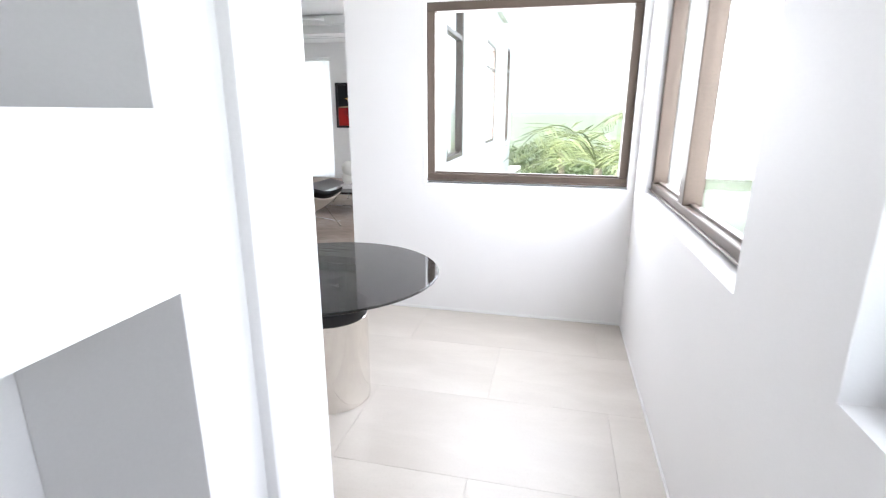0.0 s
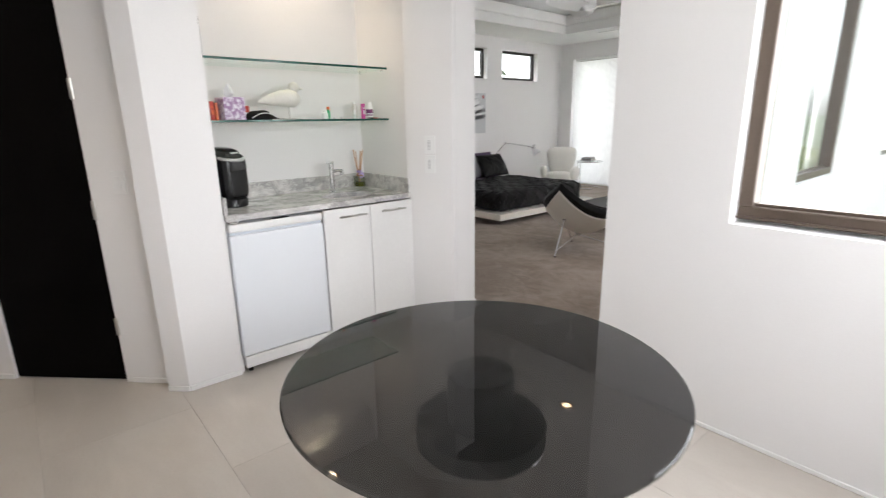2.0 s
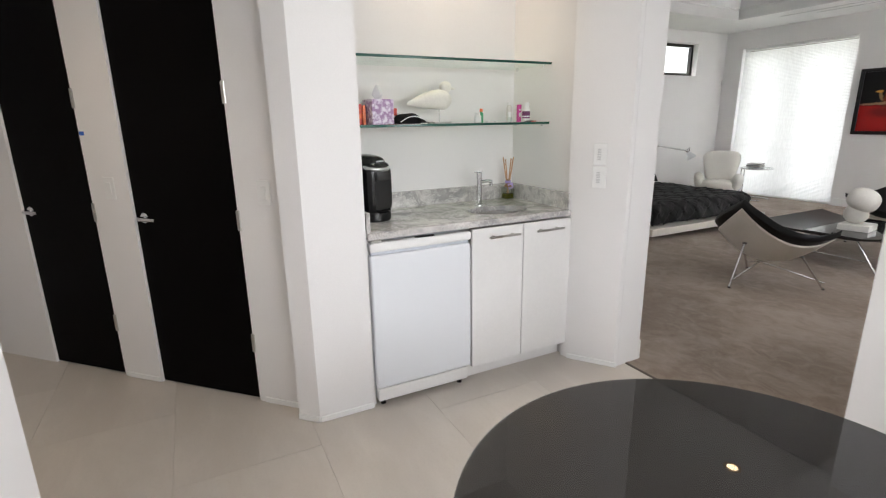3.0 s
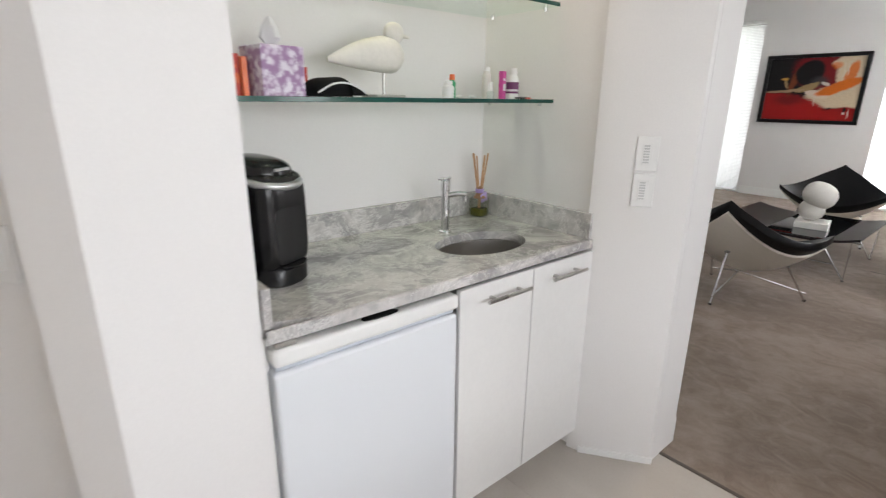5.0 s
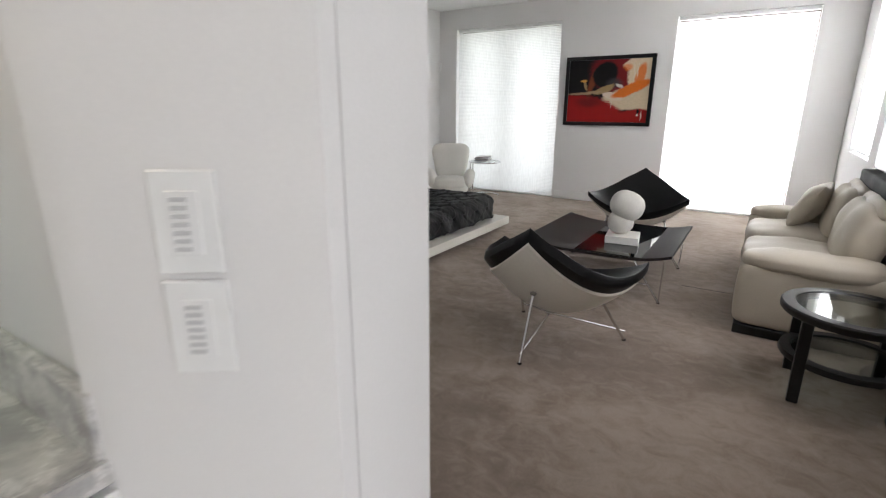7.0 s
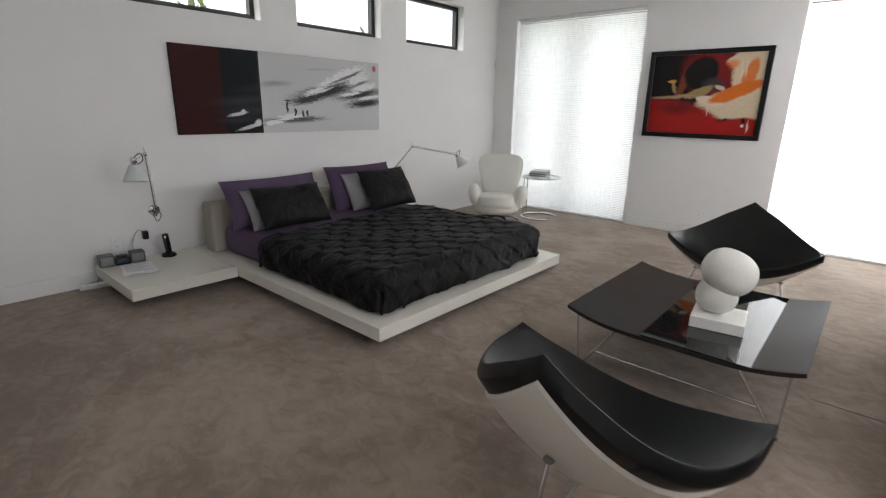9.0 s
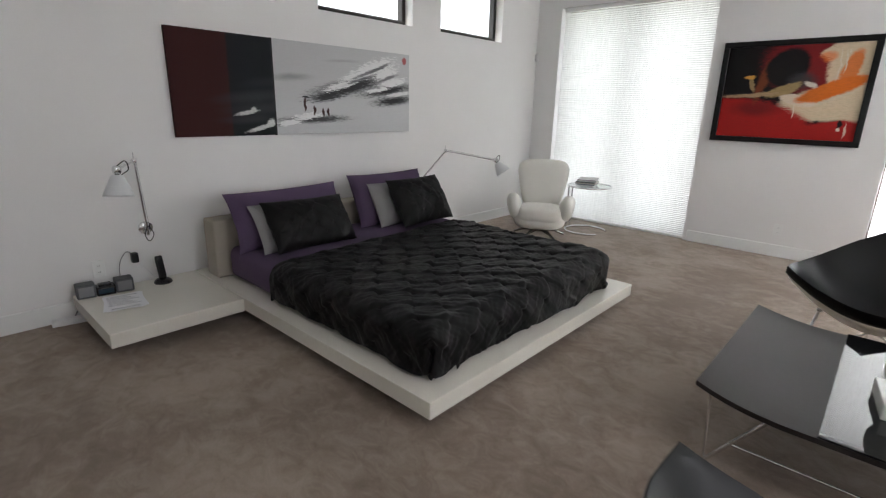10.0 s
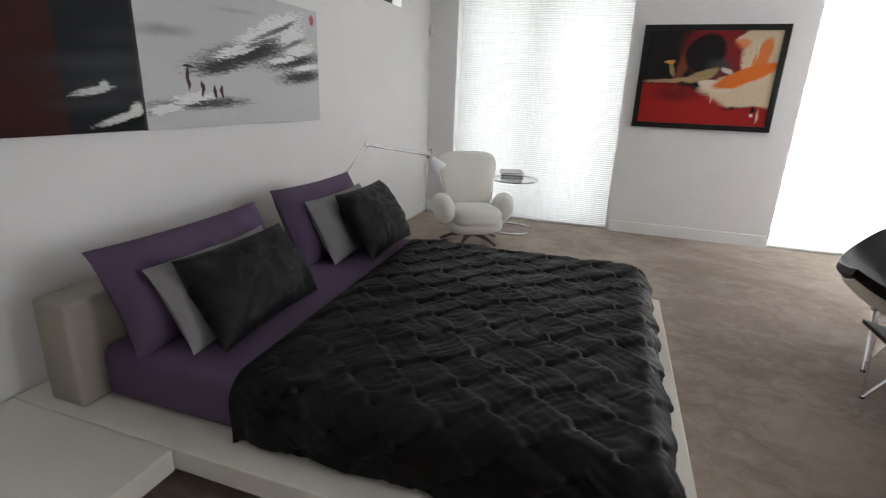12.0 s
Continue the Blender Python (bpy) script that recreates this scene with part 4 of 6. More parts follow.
part("clip_bar", soft(0.018, 0.07, 0.006, 3, 6, 0.001, 40, pose(0.022, 0.005, 0.0035, 0, 0, 15)), RED, t)

t = thing("photo_frame", "dark standing photo frame on the upper shelf", "photo frame", (-3.42, 2.735, 1.7365), 62)
part("moulding", box(-0.012, -0.085, 0.0, 0.012, 0.085, 0.235, 0.003, 1), plain("dark_grey_frame", (0.07, 0.065, 0.06), 0.4), t)
part("picture", box(0.012, -0.068, 0.018, 0.0135, 0.068, 0.217), plain("grey_picture", (0.28, 0.27, 0.26), 0.3, grain=20, vary=0.6, wear=14), t)


def switch_plate(place, turn, kind, label):
    """A wall plate; local x along the wall and -y out of it."""
    s = thing("switch_plate", label, "switch", place, turn, "switch plates")
    part("plate", box(-0.036, -0.006, -0.058, 0.036, 0.0, 0.058, 0.002, 1), PLASTIC_W, s)
    if kind == "keypad":
        part("insert", box(-0.017, -0.0085, -0.036, 0.017, -0.006, 0.036, 0.001, 1), PLASTIC_W, s)
        for k in range(7):
            part("button", box(-0.013, -0.0100, -0.031 + k * 0.0092, 0.006, -0.0085, -0.0255 + k * 0.0092, 0.0006, 1), plain("grey_button", (0.56, 0.56, 0.56), 0.5), s)
    elif kind == "outlet":
        for z in (-0.022, 0.022):
            part("socket", box(-0.015, -0.0085, z - 0.015, 0.015, -0.006, z + 0.015, 0.003, 1), PLASTIC_W, s)
            for x in (-0.006, 0.006):
                part("slot", box(x - 0.001, -0.0092, z - 0.004, x + 0.001, -0.0084, z + 0.005), PLASTIC_B, s)
    else:
        part("rocker", box(-0.016, -0.010, -0.032, 0.016, -0.006, 0.032, 0.002, 1), PLASTIC_W, s)
    return s


switch_plate((-2.882, 3.9405, 1.232), 35.8, "keypad", "white keypad plate with rows of small buttons, upper of two")
switch_plate((-2.882, 3.9405, 1.108), 35.8, "keypad", "white keypad plate with rows of small buttons, lower of two")
switch_plate((-3.94, 1.5688, 1.105), 45, "rocker", "white rocker switch plate between the black doors")
switch_plate((-3.262, 2.2468, 1.11), 45, "rocker", "white rocker switch plate beside the pillar")

t = thing("tape_scrap", "small scrap of blue masking tape stuck to the wall", "tape", (-4.03, 1.4785, 1.385), 45)
part("tape_strip", box(-0.016, -0.002, -0.010, 0.016, -0.0003, 0.010), plain("blue_tape", (0.02, 0.12, 0.55), 0.6), t)

# ---- floor tiles ----
TILE_X, TILE_Y, JOINT = 1.2, 0.6, 0.0011
tile_floor = tagged(thing("floor_tiles", "large pale limestone-look floor tiles with thin joints", "floor"), kind="structure")
tile_mesh = None
for i in range(-5, 1):
    for j in range(-3, 8):
        x0, y0 = i * TILE_X + 0.15 + (0.6 if j % 2 else 0.0), j * TILE_Y - 0.07
        x1, y1 = x0 + TILE_X - JOINT, min(y0 + TILE_Y - JOINT, FAR + 0.062)
        if x0 > 0.4 or x1 < -5.2 or y0 > FAR or y1 < -1.7:
            continue
        full = abs((y1 - y0) - (TILE_Y - JOINT)) < 1e-6
        if tile_mesh is None or not full:
            ob = part("tile", box(0, 0, -0.0055, x1 - x0, y1 - y0, 0.0, 0.0006, 1), TILE, tile_floor)
            if full:
                tile_mesh = ob.data
        else:
            ob = new("tile", tile_mesh)
            ob.parent = tile_floor
        ob.location = (x0, y0, 0)

# ---- the bedroom: bed ----
def platform_bed():
    b = thing("platform_bed", "low floating cream lacquer platform bed with an attached night shelf", "bed", (0, 0, 0))
    part("platform", box(-7.165, 6.592, 0.082, -4.70, 8.722, 0.168, 0.004, 2), LACQUER, b)
    part("night_shelf", box(-7.165, 5.838, 0.080, -6.372, 6.588, 0.166, 0.004, 2), LACQUER, b, "cream lacquer night shelf")
    part("plinth", box(-6.95, 6.95, 0.004, -5.1, 8.35, 0.081, 0.002, 1), BLACKWOOD, b, "recessed black plinth")
    part("shelf_support", box(-7.10, 6.02, 0.045, -6.62, 6.45, 0.079, 0.002, 1), plain("pale_metal_plate", (0.45, 0.44, 0.42), 0.5, 0.3), b)
    part("shelf_support", box(-7.165, 6.05, 0.004, -7.05, 6.40, 0.045, 0.002, 1), BLACKWOOD, b)
    hb = box(-7.02, 6.635, 0.169, -6.845, 8.69, 0.588, 0.016, 3)
    part("headboard", hb, BEIGECLOTH, b, "beige upholstered block headboard")
    return b


platform_bed()
m = thing("mattress", "mattress in a purple fitted sheet on the platform", "mattress", (0, 0, 0))
part("fitted_sheet", box(-6.845, 6.715, 0.169, -4.90, 8.59, 0.400, 0.06, 5), PURPLE, m)


def tuck(s, t, pitch=0.225):
    """Height of pintucked cloth: puffs between pinched crossings, with short creases."""
    a, b = (0.88 * s + t) / pitch, (0.88 * s - t) / pitch
    wob = 0.34 * noise.noise(Vector((s * 3.2, t * 3.2, 1.7))) + 0.10 * noise.noise(Vector((s * 11, t * 11, 6.7)))
    a, b = a + wob, b - wob
    sa, sb = abs(math.sin(math.pi * a)), abs(math.sin(math.pi * b))
    fa, fb = a - math.floor(a), b - math.floor(b)
    along_a = 0.35 + 0.65 * abs(math.cos(math.pi * b)) ** 1.5
    along_b = 0.35 + 0.65 * abs(math.cos(math.pi * a)) ** 1.5
    pleat = along_a * (fa ** 1.5 - 0.4) * min(1.0, (1 - fa) * 9) + along_b * (fb ** 1.5 - 0.4) * min(1.0, (1 - fb) * 9)
    pinch = math.exp(-14 * (sa * sa + sb * sb))
    crease = abs(noise.noise(Vector((a * 1.2, b * 5.5, 3.1)))) + abs(noise.noise(Vector((a * 5.5, b * 1.2, 7.1))))
    return 0.017 * pleat - 0.014 * pinch - 0.008 * crease + 0.008 * noise.noise(Vector((s * 8, t * 8, 5.0)))


def fold(d, half, r, drop_max):
    """A sheet that runs to an edge, bends over it and hangs: (reach, drop) at the length d from the middle."""
    sign, d = (1 if d >= 0 else -1), abs(d)
    if d <= half - r:
        return sign * d, 0.0
    a = (d - (half - r)) / r
    if a < math.pi / 2:
        return sign * (half - r + r * math.sin(a)), r * (1 - math.cos(a))
    return sign * half, min(drop_max, r + (d - (half - r)) - r * math.pi / 2)


def duvet():
    d = thing("duvet", "black pintucked duvet spread over the bed, hanging to the platform", "duvet", (0, 0, 0))
    top, yc, half, r = 0.436, 7.645, 0.960, 0.11
    ns, nt = 220, 280
    length_s, half_t = 1.72, half + 0.20
    grid = np.zeros((ns, nt, 3))
    flat = []
    for i in range(ns):
        s = length_s * i / (ns - 1)
        row = []
        for j in range(nt):
            t = -half_t + 2 * half_t * j / (nt - 1)
            px, dx = fold(s - 0.02, 1.44, r, 0.24)
            py, dy = fold(t, half, r, 0.24)
            round_in = 0.09 * min(1, dy / 0.12) * min(1, dx / 0.12)
            px, py = px - round_in, py - math.copysign(round_in, t)
            edge = -0.055 * (t / half_t)
            drop = min(0.245, (dx ** 3 + dy ** 3) ** (1 / 3))
            flare = 0.035 * (drop / 0.24) * noise.noise(Vector((s * 4.5, t * 4.5, 9.0)))
            grid[i, j] = (-6.235 + edge * (1 - i / ns) + px + (flare if dx > 0.02 else 0), yc + py + (math.copysign(flare, t) if dy > 0.02 else 0), top - drop)
            row.append((s, t))
        flat.append(row)
    gs, gt = np.gradient(grid, axis=0), np.gradient(grid, axis=1)
    normal = np.cross(gs, gt)
    normal /= np.maximum(np.linalg.norm(normal, axis=2, keepdims=True), 1e-9)
    for i in range(ns):
        lift = min(1.0, i / 7.0)
        for j in range(nt):
            h = tuck(*flat[i][j]) + 0.014 * noise.noise(Vector((flat[i][j][0] * 3, flat[i][j][1] * 3, 2.0)))
            grid[i, j] += normal[i, j] * (h * lift) - np.array((0, 0, 0.022 * (1 - lift)))
    grid[..., 2] = np.maximum(grid[..., 2], 0.176)
    part("cover", surface(grid.tolist()), BLACKCLOTH, d)


duvet()


def pillow(name, label, width, height, thick, material, centre, tilt, turn=0.0, roll=0.0, quilted=False, seed=0.0, n=44):
    """A stuffed pillow with pointed corners; it leans back by tilt degrees and faces the foot of the bed."""
    bm = bmesh.new()
    for side in (1, -1):
        rows = []
        for i in range(n + 1):
            u = -1 + 2 * i / n
            row = []
            for j in range(n + 1):
                v = -1 + 2 * j / n
                swell = max(0.0, (1 - u ** 4) * (1 - v * v)) ** 0.55
                x = width / 2 * u * (1 - 0.06 * (1 - v * v) * abs(u) ** 3)
                y = height / 2 * v * (1 - 0.06 * (1 - u * u) * abs(v) ** 3)
                z = side * thick / 2 * swell
                ripple = noise.noise(Vector((x * 7 + seed, y * 7, side * 2.0))) * 0.026 + noise.noise(Vector((x * 22 + seed, y * 13, side * 4.0))) * 0.009
                z += side * ripple * swell + (side * tuck(x + seed, y, 0.12) * 0.8 * swell if quilted else 0)
                row.append((x, y, z))
            rows.append(row)
        surface(rows if side > 0 else rows[::-1], bm=bm)
    bmesh.ops.remove_doubles(bm, verts=bm.verts[:], dist=0.0008)
    a = radians(tilt)
    lean = Matrix(((0, -math.sin(a), math.cos(a), 0), (1, 0, 0, 0), (0, math.cos(a), math.sin(a), 0), (0, 0, 0, 1)))
    bmesh.ops.transform(bm, matrix=pose(0, 0, 0, 0, 0, turn) @ lean @ pose(0, 0, 0, 0, 0, roll), verts=bm.verts)
    p = thing(name, label, "pillow", centre, 0, "pillows on the bed")
    part("pillow_case", bm, material, p)
    return p


pillow("pillow", "wide purple pillow leaning on the headboard", 0.95, 0.43, 0.22, PURPLE, (-6.725, 7.17, 0.582), 24, 3, 0.0, seed=1.0)
pillow("pillow", "purple pillow leaning on the headboard, on the far side", 0.84, 0.47, 0.20, PURPLE, (-6.735, 8.18, 0.600), 24, 0, 0, seed=7.0)
pillow("pillow", "grey pillow between a purple and a black one", 0.74, 0.36, 0.15, GREYCLOTH, (-6.575, 7.155, 0.548), 30, 6, -1.0, seed=3.0)
pillow("pillow", "grey pillow between purple and black ones, far side", 0.70, 0.39, 0.16, GREYCLOTH, (-6.60, 8.20, 0.580), 27, 3, 0, seed=9.0)
pillow("pillow", "black pintucked pillow in front of the grey one", 0.70, 0.38, 0.19, BLACKCLOTH, (-6.465, 7.175, 0.570), 32, 6, -2.0, True, 5.0)
pillow("pillow", "black pintucked pillow at the far side of the bed", 0.62, 0.43, 0.19, BLACKCLOTH, (-6.43, 8.25, 0.610), 33, 2, 0, True, 11.0)

# ---- night shelf ----
NIGHT = 0.1665


def clock_radio():
    c = thing("clock_radio", "grey and black docking clock radio on the night shelf", "clock radio", (-7.075, 6.00, NIGHT), -6)
    for y in (-0.105, 0.105):
        s = part("speaker", box(-0.05, y - 0.052, 0.0, 0.045, y + 0.052, 0.088, 0.010, 3), plain("grey_speaker", (0.085, 0.088, 0.095), 0.5), c, "grey speaker box")
        part("grille", box(0.045, y - 0.040, 0.012, 0.047, y + 0.040, 0.076, 0.001, 1), plain("silver_grille", (0.22, 0.22, 0.23), 0.5, 0.4, grain=500), s)
    part("centre_body", box(-0.04, -0.052, 0.0, 0.052, 0.052, 0.060, 0.008, 3), PLASTIC_B, c)
    part("display", box(0.052, -0.042, 0.016, 0.0532, 0.042, 0.046), plain("blue_grey_display", (0.03, 0.05, 0.075), 0.15), c, "blue-grey display")
    part("dock", box(-0.02, -0.035, 0.060, 0.02, 0.035, 0.072, 0.004, 2), PLASTIC_B, c)


clock_radio()


def phone():
    p = thing("cordless_phone", "black cordless telephone upright in its cradle", "telephone", (-7.04, 6.335, NIGHT), 12)
    part("cradle", lathe([(0.055, 0), (0.058, 0.006), (0.050, 0.022), (0.030, 0.034), (0.0005, 0.034)], 32), PLASTIC_B, p)
    h = part("handset", soft(0.026, 0.046, 0.165, 7, 8, place=pose(-0.010, 0, 0.108, 0, -10, 0)), PLASTIC_B, p)
    part("screen", box(0.006, -0.015, 0.135, 0.0085, 0.015, 0.170, 0.001, 1, turn=pose(-0.004, 0, 0.004, 0, -10, 0)), plain("grey_lcd", (0.16, 0.17, 0.17), 0.2), h)
    for k in range(4):
        part("key_row", box(0.014, -0.014, 0.060 + 0.013 * k, 0.0165, 0.014, 0.067 + 0.013 * k, 0.001, 1, turn=pose(-0.004, 0, 0.0, 0, -10, 0)), plain("grey_keys", (0.22, 0.22, 0.23), 0.4), h)


phone()
p = thing("papers", "loose stack of printed white papers on the night shelf", "papers", (-6.83, 6.035, NIGHT), -10)
for k in range(6):
    sheet = part("sheet", box(-0.14, -0.105, 0.0, 0.14, 0.105, 0.0014), PAPER, p)
    sheet.matrix_basis = pose(0.004 * k - 0.01, 0.003 * (k % 3), 0.0016 * k, 0, 0, (k * 37 % 11) - 5)
INK = plain("grey_ink", (0.30, 0.30, 0.33), 0.8)
for k in range(9):
    part("line_of_print", box(-0.10 + 0.021 * k, -0.085, 0.0098, -0.094 + 0.021 * k, 0.085 - 0.02 * (k * 7 % 4), 0.0102), INK, p)
part("pen", tube([(0.128, -0.075, 0.0135), (0.133, 0.075, 0.0135)], 0.004, 10), plain("white_pen", (0.7, 0.7, 0.72), 0.3), p)

switch_plate((-7.189, 6.005, 0.305), 90, "outlet", "white socket outlet above the night shelf")
switch_plate((-4.20, 11.099, 0.275), 0, "outlet", "white socket outlet low on the wall under the painting")
c = thing("plug_adapter", "black plug-in power adapter hanging on its cable", "adapter", (-7.165, 6.215, 0.345), 0)
part("adapter_body", soft(0.045, 0.042, 0.070, 8, 6, place=pose(0.004, 0, 0)), PLASTIC_B, c)
part("cable", tube(arc([(0.0, -0.01, 0.03), (-0.005, -0.045, 0.045), (0.0, -0.09, -0.02), (0.01, -0.10, -0.12), (0.04, -0.06, -0.174)], 6), 0.0028, 8), plain("grey_cable", (0.25, 0.25, 0.25), 0.5), c)
part("cable", tube(arc([(0.0, 0.01, -0.03), (0.01, 0.05, -0.08), (0.03, 0.10, -0.155), (0.06, 0.12, -0.174)], 6), 0.0022, 8), plain("white_cable", (0.7, 0.7, 0.7), 0.5), c)
c = thing("power_strip", "white power strip with cables lying beside the night shelf", "power strip", (-7.11, 5.80, 0.005), 80)
part("strip_body", box(-0.10, -0.028, 0, 0.10, 0.028, 0.036, 0.006, 2), PLASTIC_W, c)
part("cable", tube(arc([(0.10, 0, 0.018), (0.14, 0.03, 0.05), (0.12, 0.07, 0.10), (0.06, 0.05, 0.09), (0.02, 0.06, 0.02)], 6), 0.004, 8), plain("grey_cable", (0.25, 0.25, 0.25), 0.5), c)


# ---- wall lamps ----
def swing_lamp(name, mount, elbow, head, label, aim):
    """A polished aluminium arm lamp on a wall disc."""
    l = thing(name, label, "wall lamp", mount, 0, "wall lamps")
    o, e, h = Vector((0, 0, 0)), Vector(elbow) - Vector(mount), Vector(head) - Vector(mount)
    disc = lathe([(0.0005, 0), (0.045, 0), (0.045, 0.008), (0.036, 0.014), (0.0005, 0.014)], 32)
    bmesh.ops.transform(disc, matrix=pose(-0.016, 0, 0, 0, 90, 0), verts=disc.verts)
    part("wall_disc", disc, CHROME, l)
    part("pivot", tube([(0.0, 0, -0.045), (0.022, 0, -0.04), (0.022, 0, 0.045)], 0.011, 14), CHROME, l)
    part("spring_cable", tube(arc([(0.03, 0.012, 0.02), (0.045, 0.03, -0.04), (0.04, 0.0, -0.085), (0.035, -0.02, -0.04), (0.03, 0.0, 0.02)], 6), 0.003, 8), PLASTIC_B, l)
    start = Vector((0.022, 0, 0.03))
    part("arm", tube([start, e], 0.0065, 12), CHROME, l)
    side = Vector((0.012, 0.010, 0))
    part("tension_wire", tube([start + side, e + side * 0.8], 0.0015, 6), CHROME, l)
    part("elbow", soft(0.034, 0.030, 0.036, 3, 6, place=Matrix.Translation(e)), CHROME, l)
    part("finial", tube([e, e + Vector((0, 0, 0.055))], 0.003, 8), CHROME, l)
    part("arm", tube([e, h], 0.0065, 12), CHROME, l)
    part("tension_wire", tube([e + Vector((0, 0, 0.014)), h + Vector((0, 0, 0.014))], 0.0015, 6), CHROME, l)
    hinge = part("head_joint", soft(0.045, 0.045, 0.050, 3, 6, place=Matrix.Translation(h)), CHROME, l)
    part("loop_cable", tube(arc([h + Vector((0, 0, 0.02)), h + Vector((0.01, 0.045, 0.05)), h + Vector((0.0, 0.06, 0.0)), h + Vector((0.0, 0.02, -0.03))], 6), 0.003, 8), PLASTIC_B, l)
    shade = lathe([(0.026, 0.0), (0.034, -0.006), (0.082, -0.120), (0.080, -0.120), (0.031, -0.010), (0.020, -0.004)], 40, caps=False)
    d = Vector(aim).normalized()
    turn = d.to_track_quat("-Z", "Y").to_matrix().to_4x4()
    bmesh.ops.transform(shade, matrix=Matrix.Translation(h + d * 0.03) @ turn, verts=shade.verts)
    part("shade", shade, plain("matt_white_metal", (0.70, 0.71, 0.72), 0.38, 0.25, vary=0.03), l, "matt white cone shade")
    part("switch_knob", tube([h + d * 0.005, h + d * 0.028], 0.012, 12), PLASTIC_B, l)
    part("bulb", soft(0.04, 0.04, 0.06, 2, 6, place=Matrix.Translation(h + d * 0.09)), plain("frosted_bulb", (0.75, 0.75, 0.73), 0.4), l)


swing_lamp("wall_lamp", (-7.174, 6.315, 0.535), (-7.12, 6.285, 1.000), (-6.74, 6.085, 0.995), "polished arm lamp on the wall over the night shelf, shade down", (0.18, -0.10, -1))
swing_lamp("wall_lamp", (-7.174, 8.88, 0.54), (-6.96, 9.135, 0.945), (-6.565, 9.49, 0.860), "polished arm lamp stretched out over the far side of the bed", (0.55, 0.25, -0.80))

# ---- paintings ----
def landscape_diptych():
    a = thing("painting_diptych", "long two-panel painting, dark maroon and slate beside a pale mountain landscape", "painting", (-7.188, 6.58, 1.14))
    c = Canvas("dark_panel_paint", 1, 2, (0.0125, 0.0135, 0.0165), 0.012, 4)
    c.blob(0.05, 0.5, 0.49, 5, 0, (0.045, 0.010, 0.010), 0.03)
    c.blob(0.80, 0.40, 0.30, 0.05, 6, (0.055, 0.06, 0.068), 0.9, 0.7)
    c.blob(0.86, 0.28, 0.28, 0.05, 4, (0.05, 0.052, 0.058), 0.9, 0.7)
    c.blob(0.72, 0.17, 0.22, 0.035, 3, (0.05, 0.055, 0.06), 0.9, 0.6)
    c.blob(0.92, 0.55, 0.2, 0.04, 8, (0.03, 0.033, 0.038), 0.9, 0.7)
    c.blob(0.70, 0.235, 0.115, 0.020, 10, (0.70, 0.70, 0.69), 0.35, 1.0, 1.6)
    c.blob(0.77, 0.262, 0.035, 0.028, 30, (0.72, 0.72, 0.70), 0.35, 1.0, 1.4)
    c.blob(0.86, 0.085, 0.165, 0.022, 14, (0.70, 0.70, 0.69), 0.35, 1.0, 1.6)
    c.blob(0.95, 0.13, 0.05, 0.035, 40, (0.72, 0.72, 0.70), 0.35, 1.0, 1.4)
    part("dark_canvas", box(0.0, 0.0, 0.0, 0.032, 0.752, 0.722, 0.002, 1), c.done(0.75), a, "dark canvas, maroon and slate")
    c = Canvas("pale_panel_paint", 1, 2, (0.58, 0.58, 0.59), 0.020, 9)
    pale, ink, snow = (0.60, 0.60, 0.61), (0.035, 0.035, 0.038), (0.80, 0.80, 0.80)
    c.blob(0.2, 0.75, 0.5, 0.3, 10, (0.54, 0.54, 0.55), 0.9, 0.8)
    c.blob(0.75, 0.3, 0.5, 0.2, 5, pale, 0.9, 0.6)
    c.blob(0.10, 0.62, 0.10, 0.03, 8, (0.24, 0.24, 0.25), 0.9, 0.7, 0.8)
    c.blob(0.45, 0.84, 0.10, 0.015, 6, (0.36, 0.36, 0.37), 0.9, 0.6, 0.8)
    for x, y, rx, ry, turn, k in ((0.50, 0.55, 0.27, 0.060, 24, 1.0), (0.34, 0.43, 0.13, 0.035, 20, 0.95), (0.64, 0.70, 0.18, 0.045, 34, 0.7), (0.80, 0.53, 0.20, 0.045, 18, 1.0), (0.86, 0.40, 0.16, 0.040, 12, 1.0), (0.24, 0.165, 0.21, 0.030, 3, 0.9), (0.06, 0.12, 0.08, 0.018, 14, 0.8)):
        c.blob(x, y, rx, ry * 1.3, turn, ink, 0.55, k, 2.2)
    for x, y, rx, ry, turn in ((0.70, 0.79, 0.19, 0.075, 36), (0.57, 0.69, 0.15, 0.050, 34), (0.44, 0.56, 0.13, 0.032, 28), (0.79, 0.74, 0.11, 0.060, 42), (0.85, 0.63, 0.11, 0.045, 24), (0.72, 0.53, 0.10, 0.024, 20), (0.90, 0.49, 0.09, 0.024, 14), (0.20, 0.20, 0.10, 0.034, 14), (0.08, 0.13, 0.08, 0.030, 16)):
        c.blob(x, y, rx, ry, turn, snow, 0.2, 1.0, 3.8)
    for x, y, rx, ry, turn in ((0.66, 0.74, 0.16, 0.016, 36), (0.74, 0.80, 0.10, 0.014, 40), (0.58, 0.64, 0.12, 0.014, 32), (0.81, 0.68, 0.09, 0.014, 34)):
        c.blob(x, y, rx, ry, turn, (0.13, 0.13, 0.14), 0.4, 0.85, 3.2)
    for x, y, h in ((0.185, 0.335, 0.075), (0.245, 0.265, 0.055), (0.305, 0.245, 0.045), (0.34, 0.245, 0.048)):
        c.blob(x, y, 0.0085, h, 0, (0.06, 0.030, 0.028), 0.25)
    c.blob(0.188, 0.415, 0.022, 0.010, 0, ink, 0.3)
    c.blob(0.955, 0.915, 0.018, 0.045, 0, (0.42, 0.06, 0.06), 0.3, 0.9, 0.8)
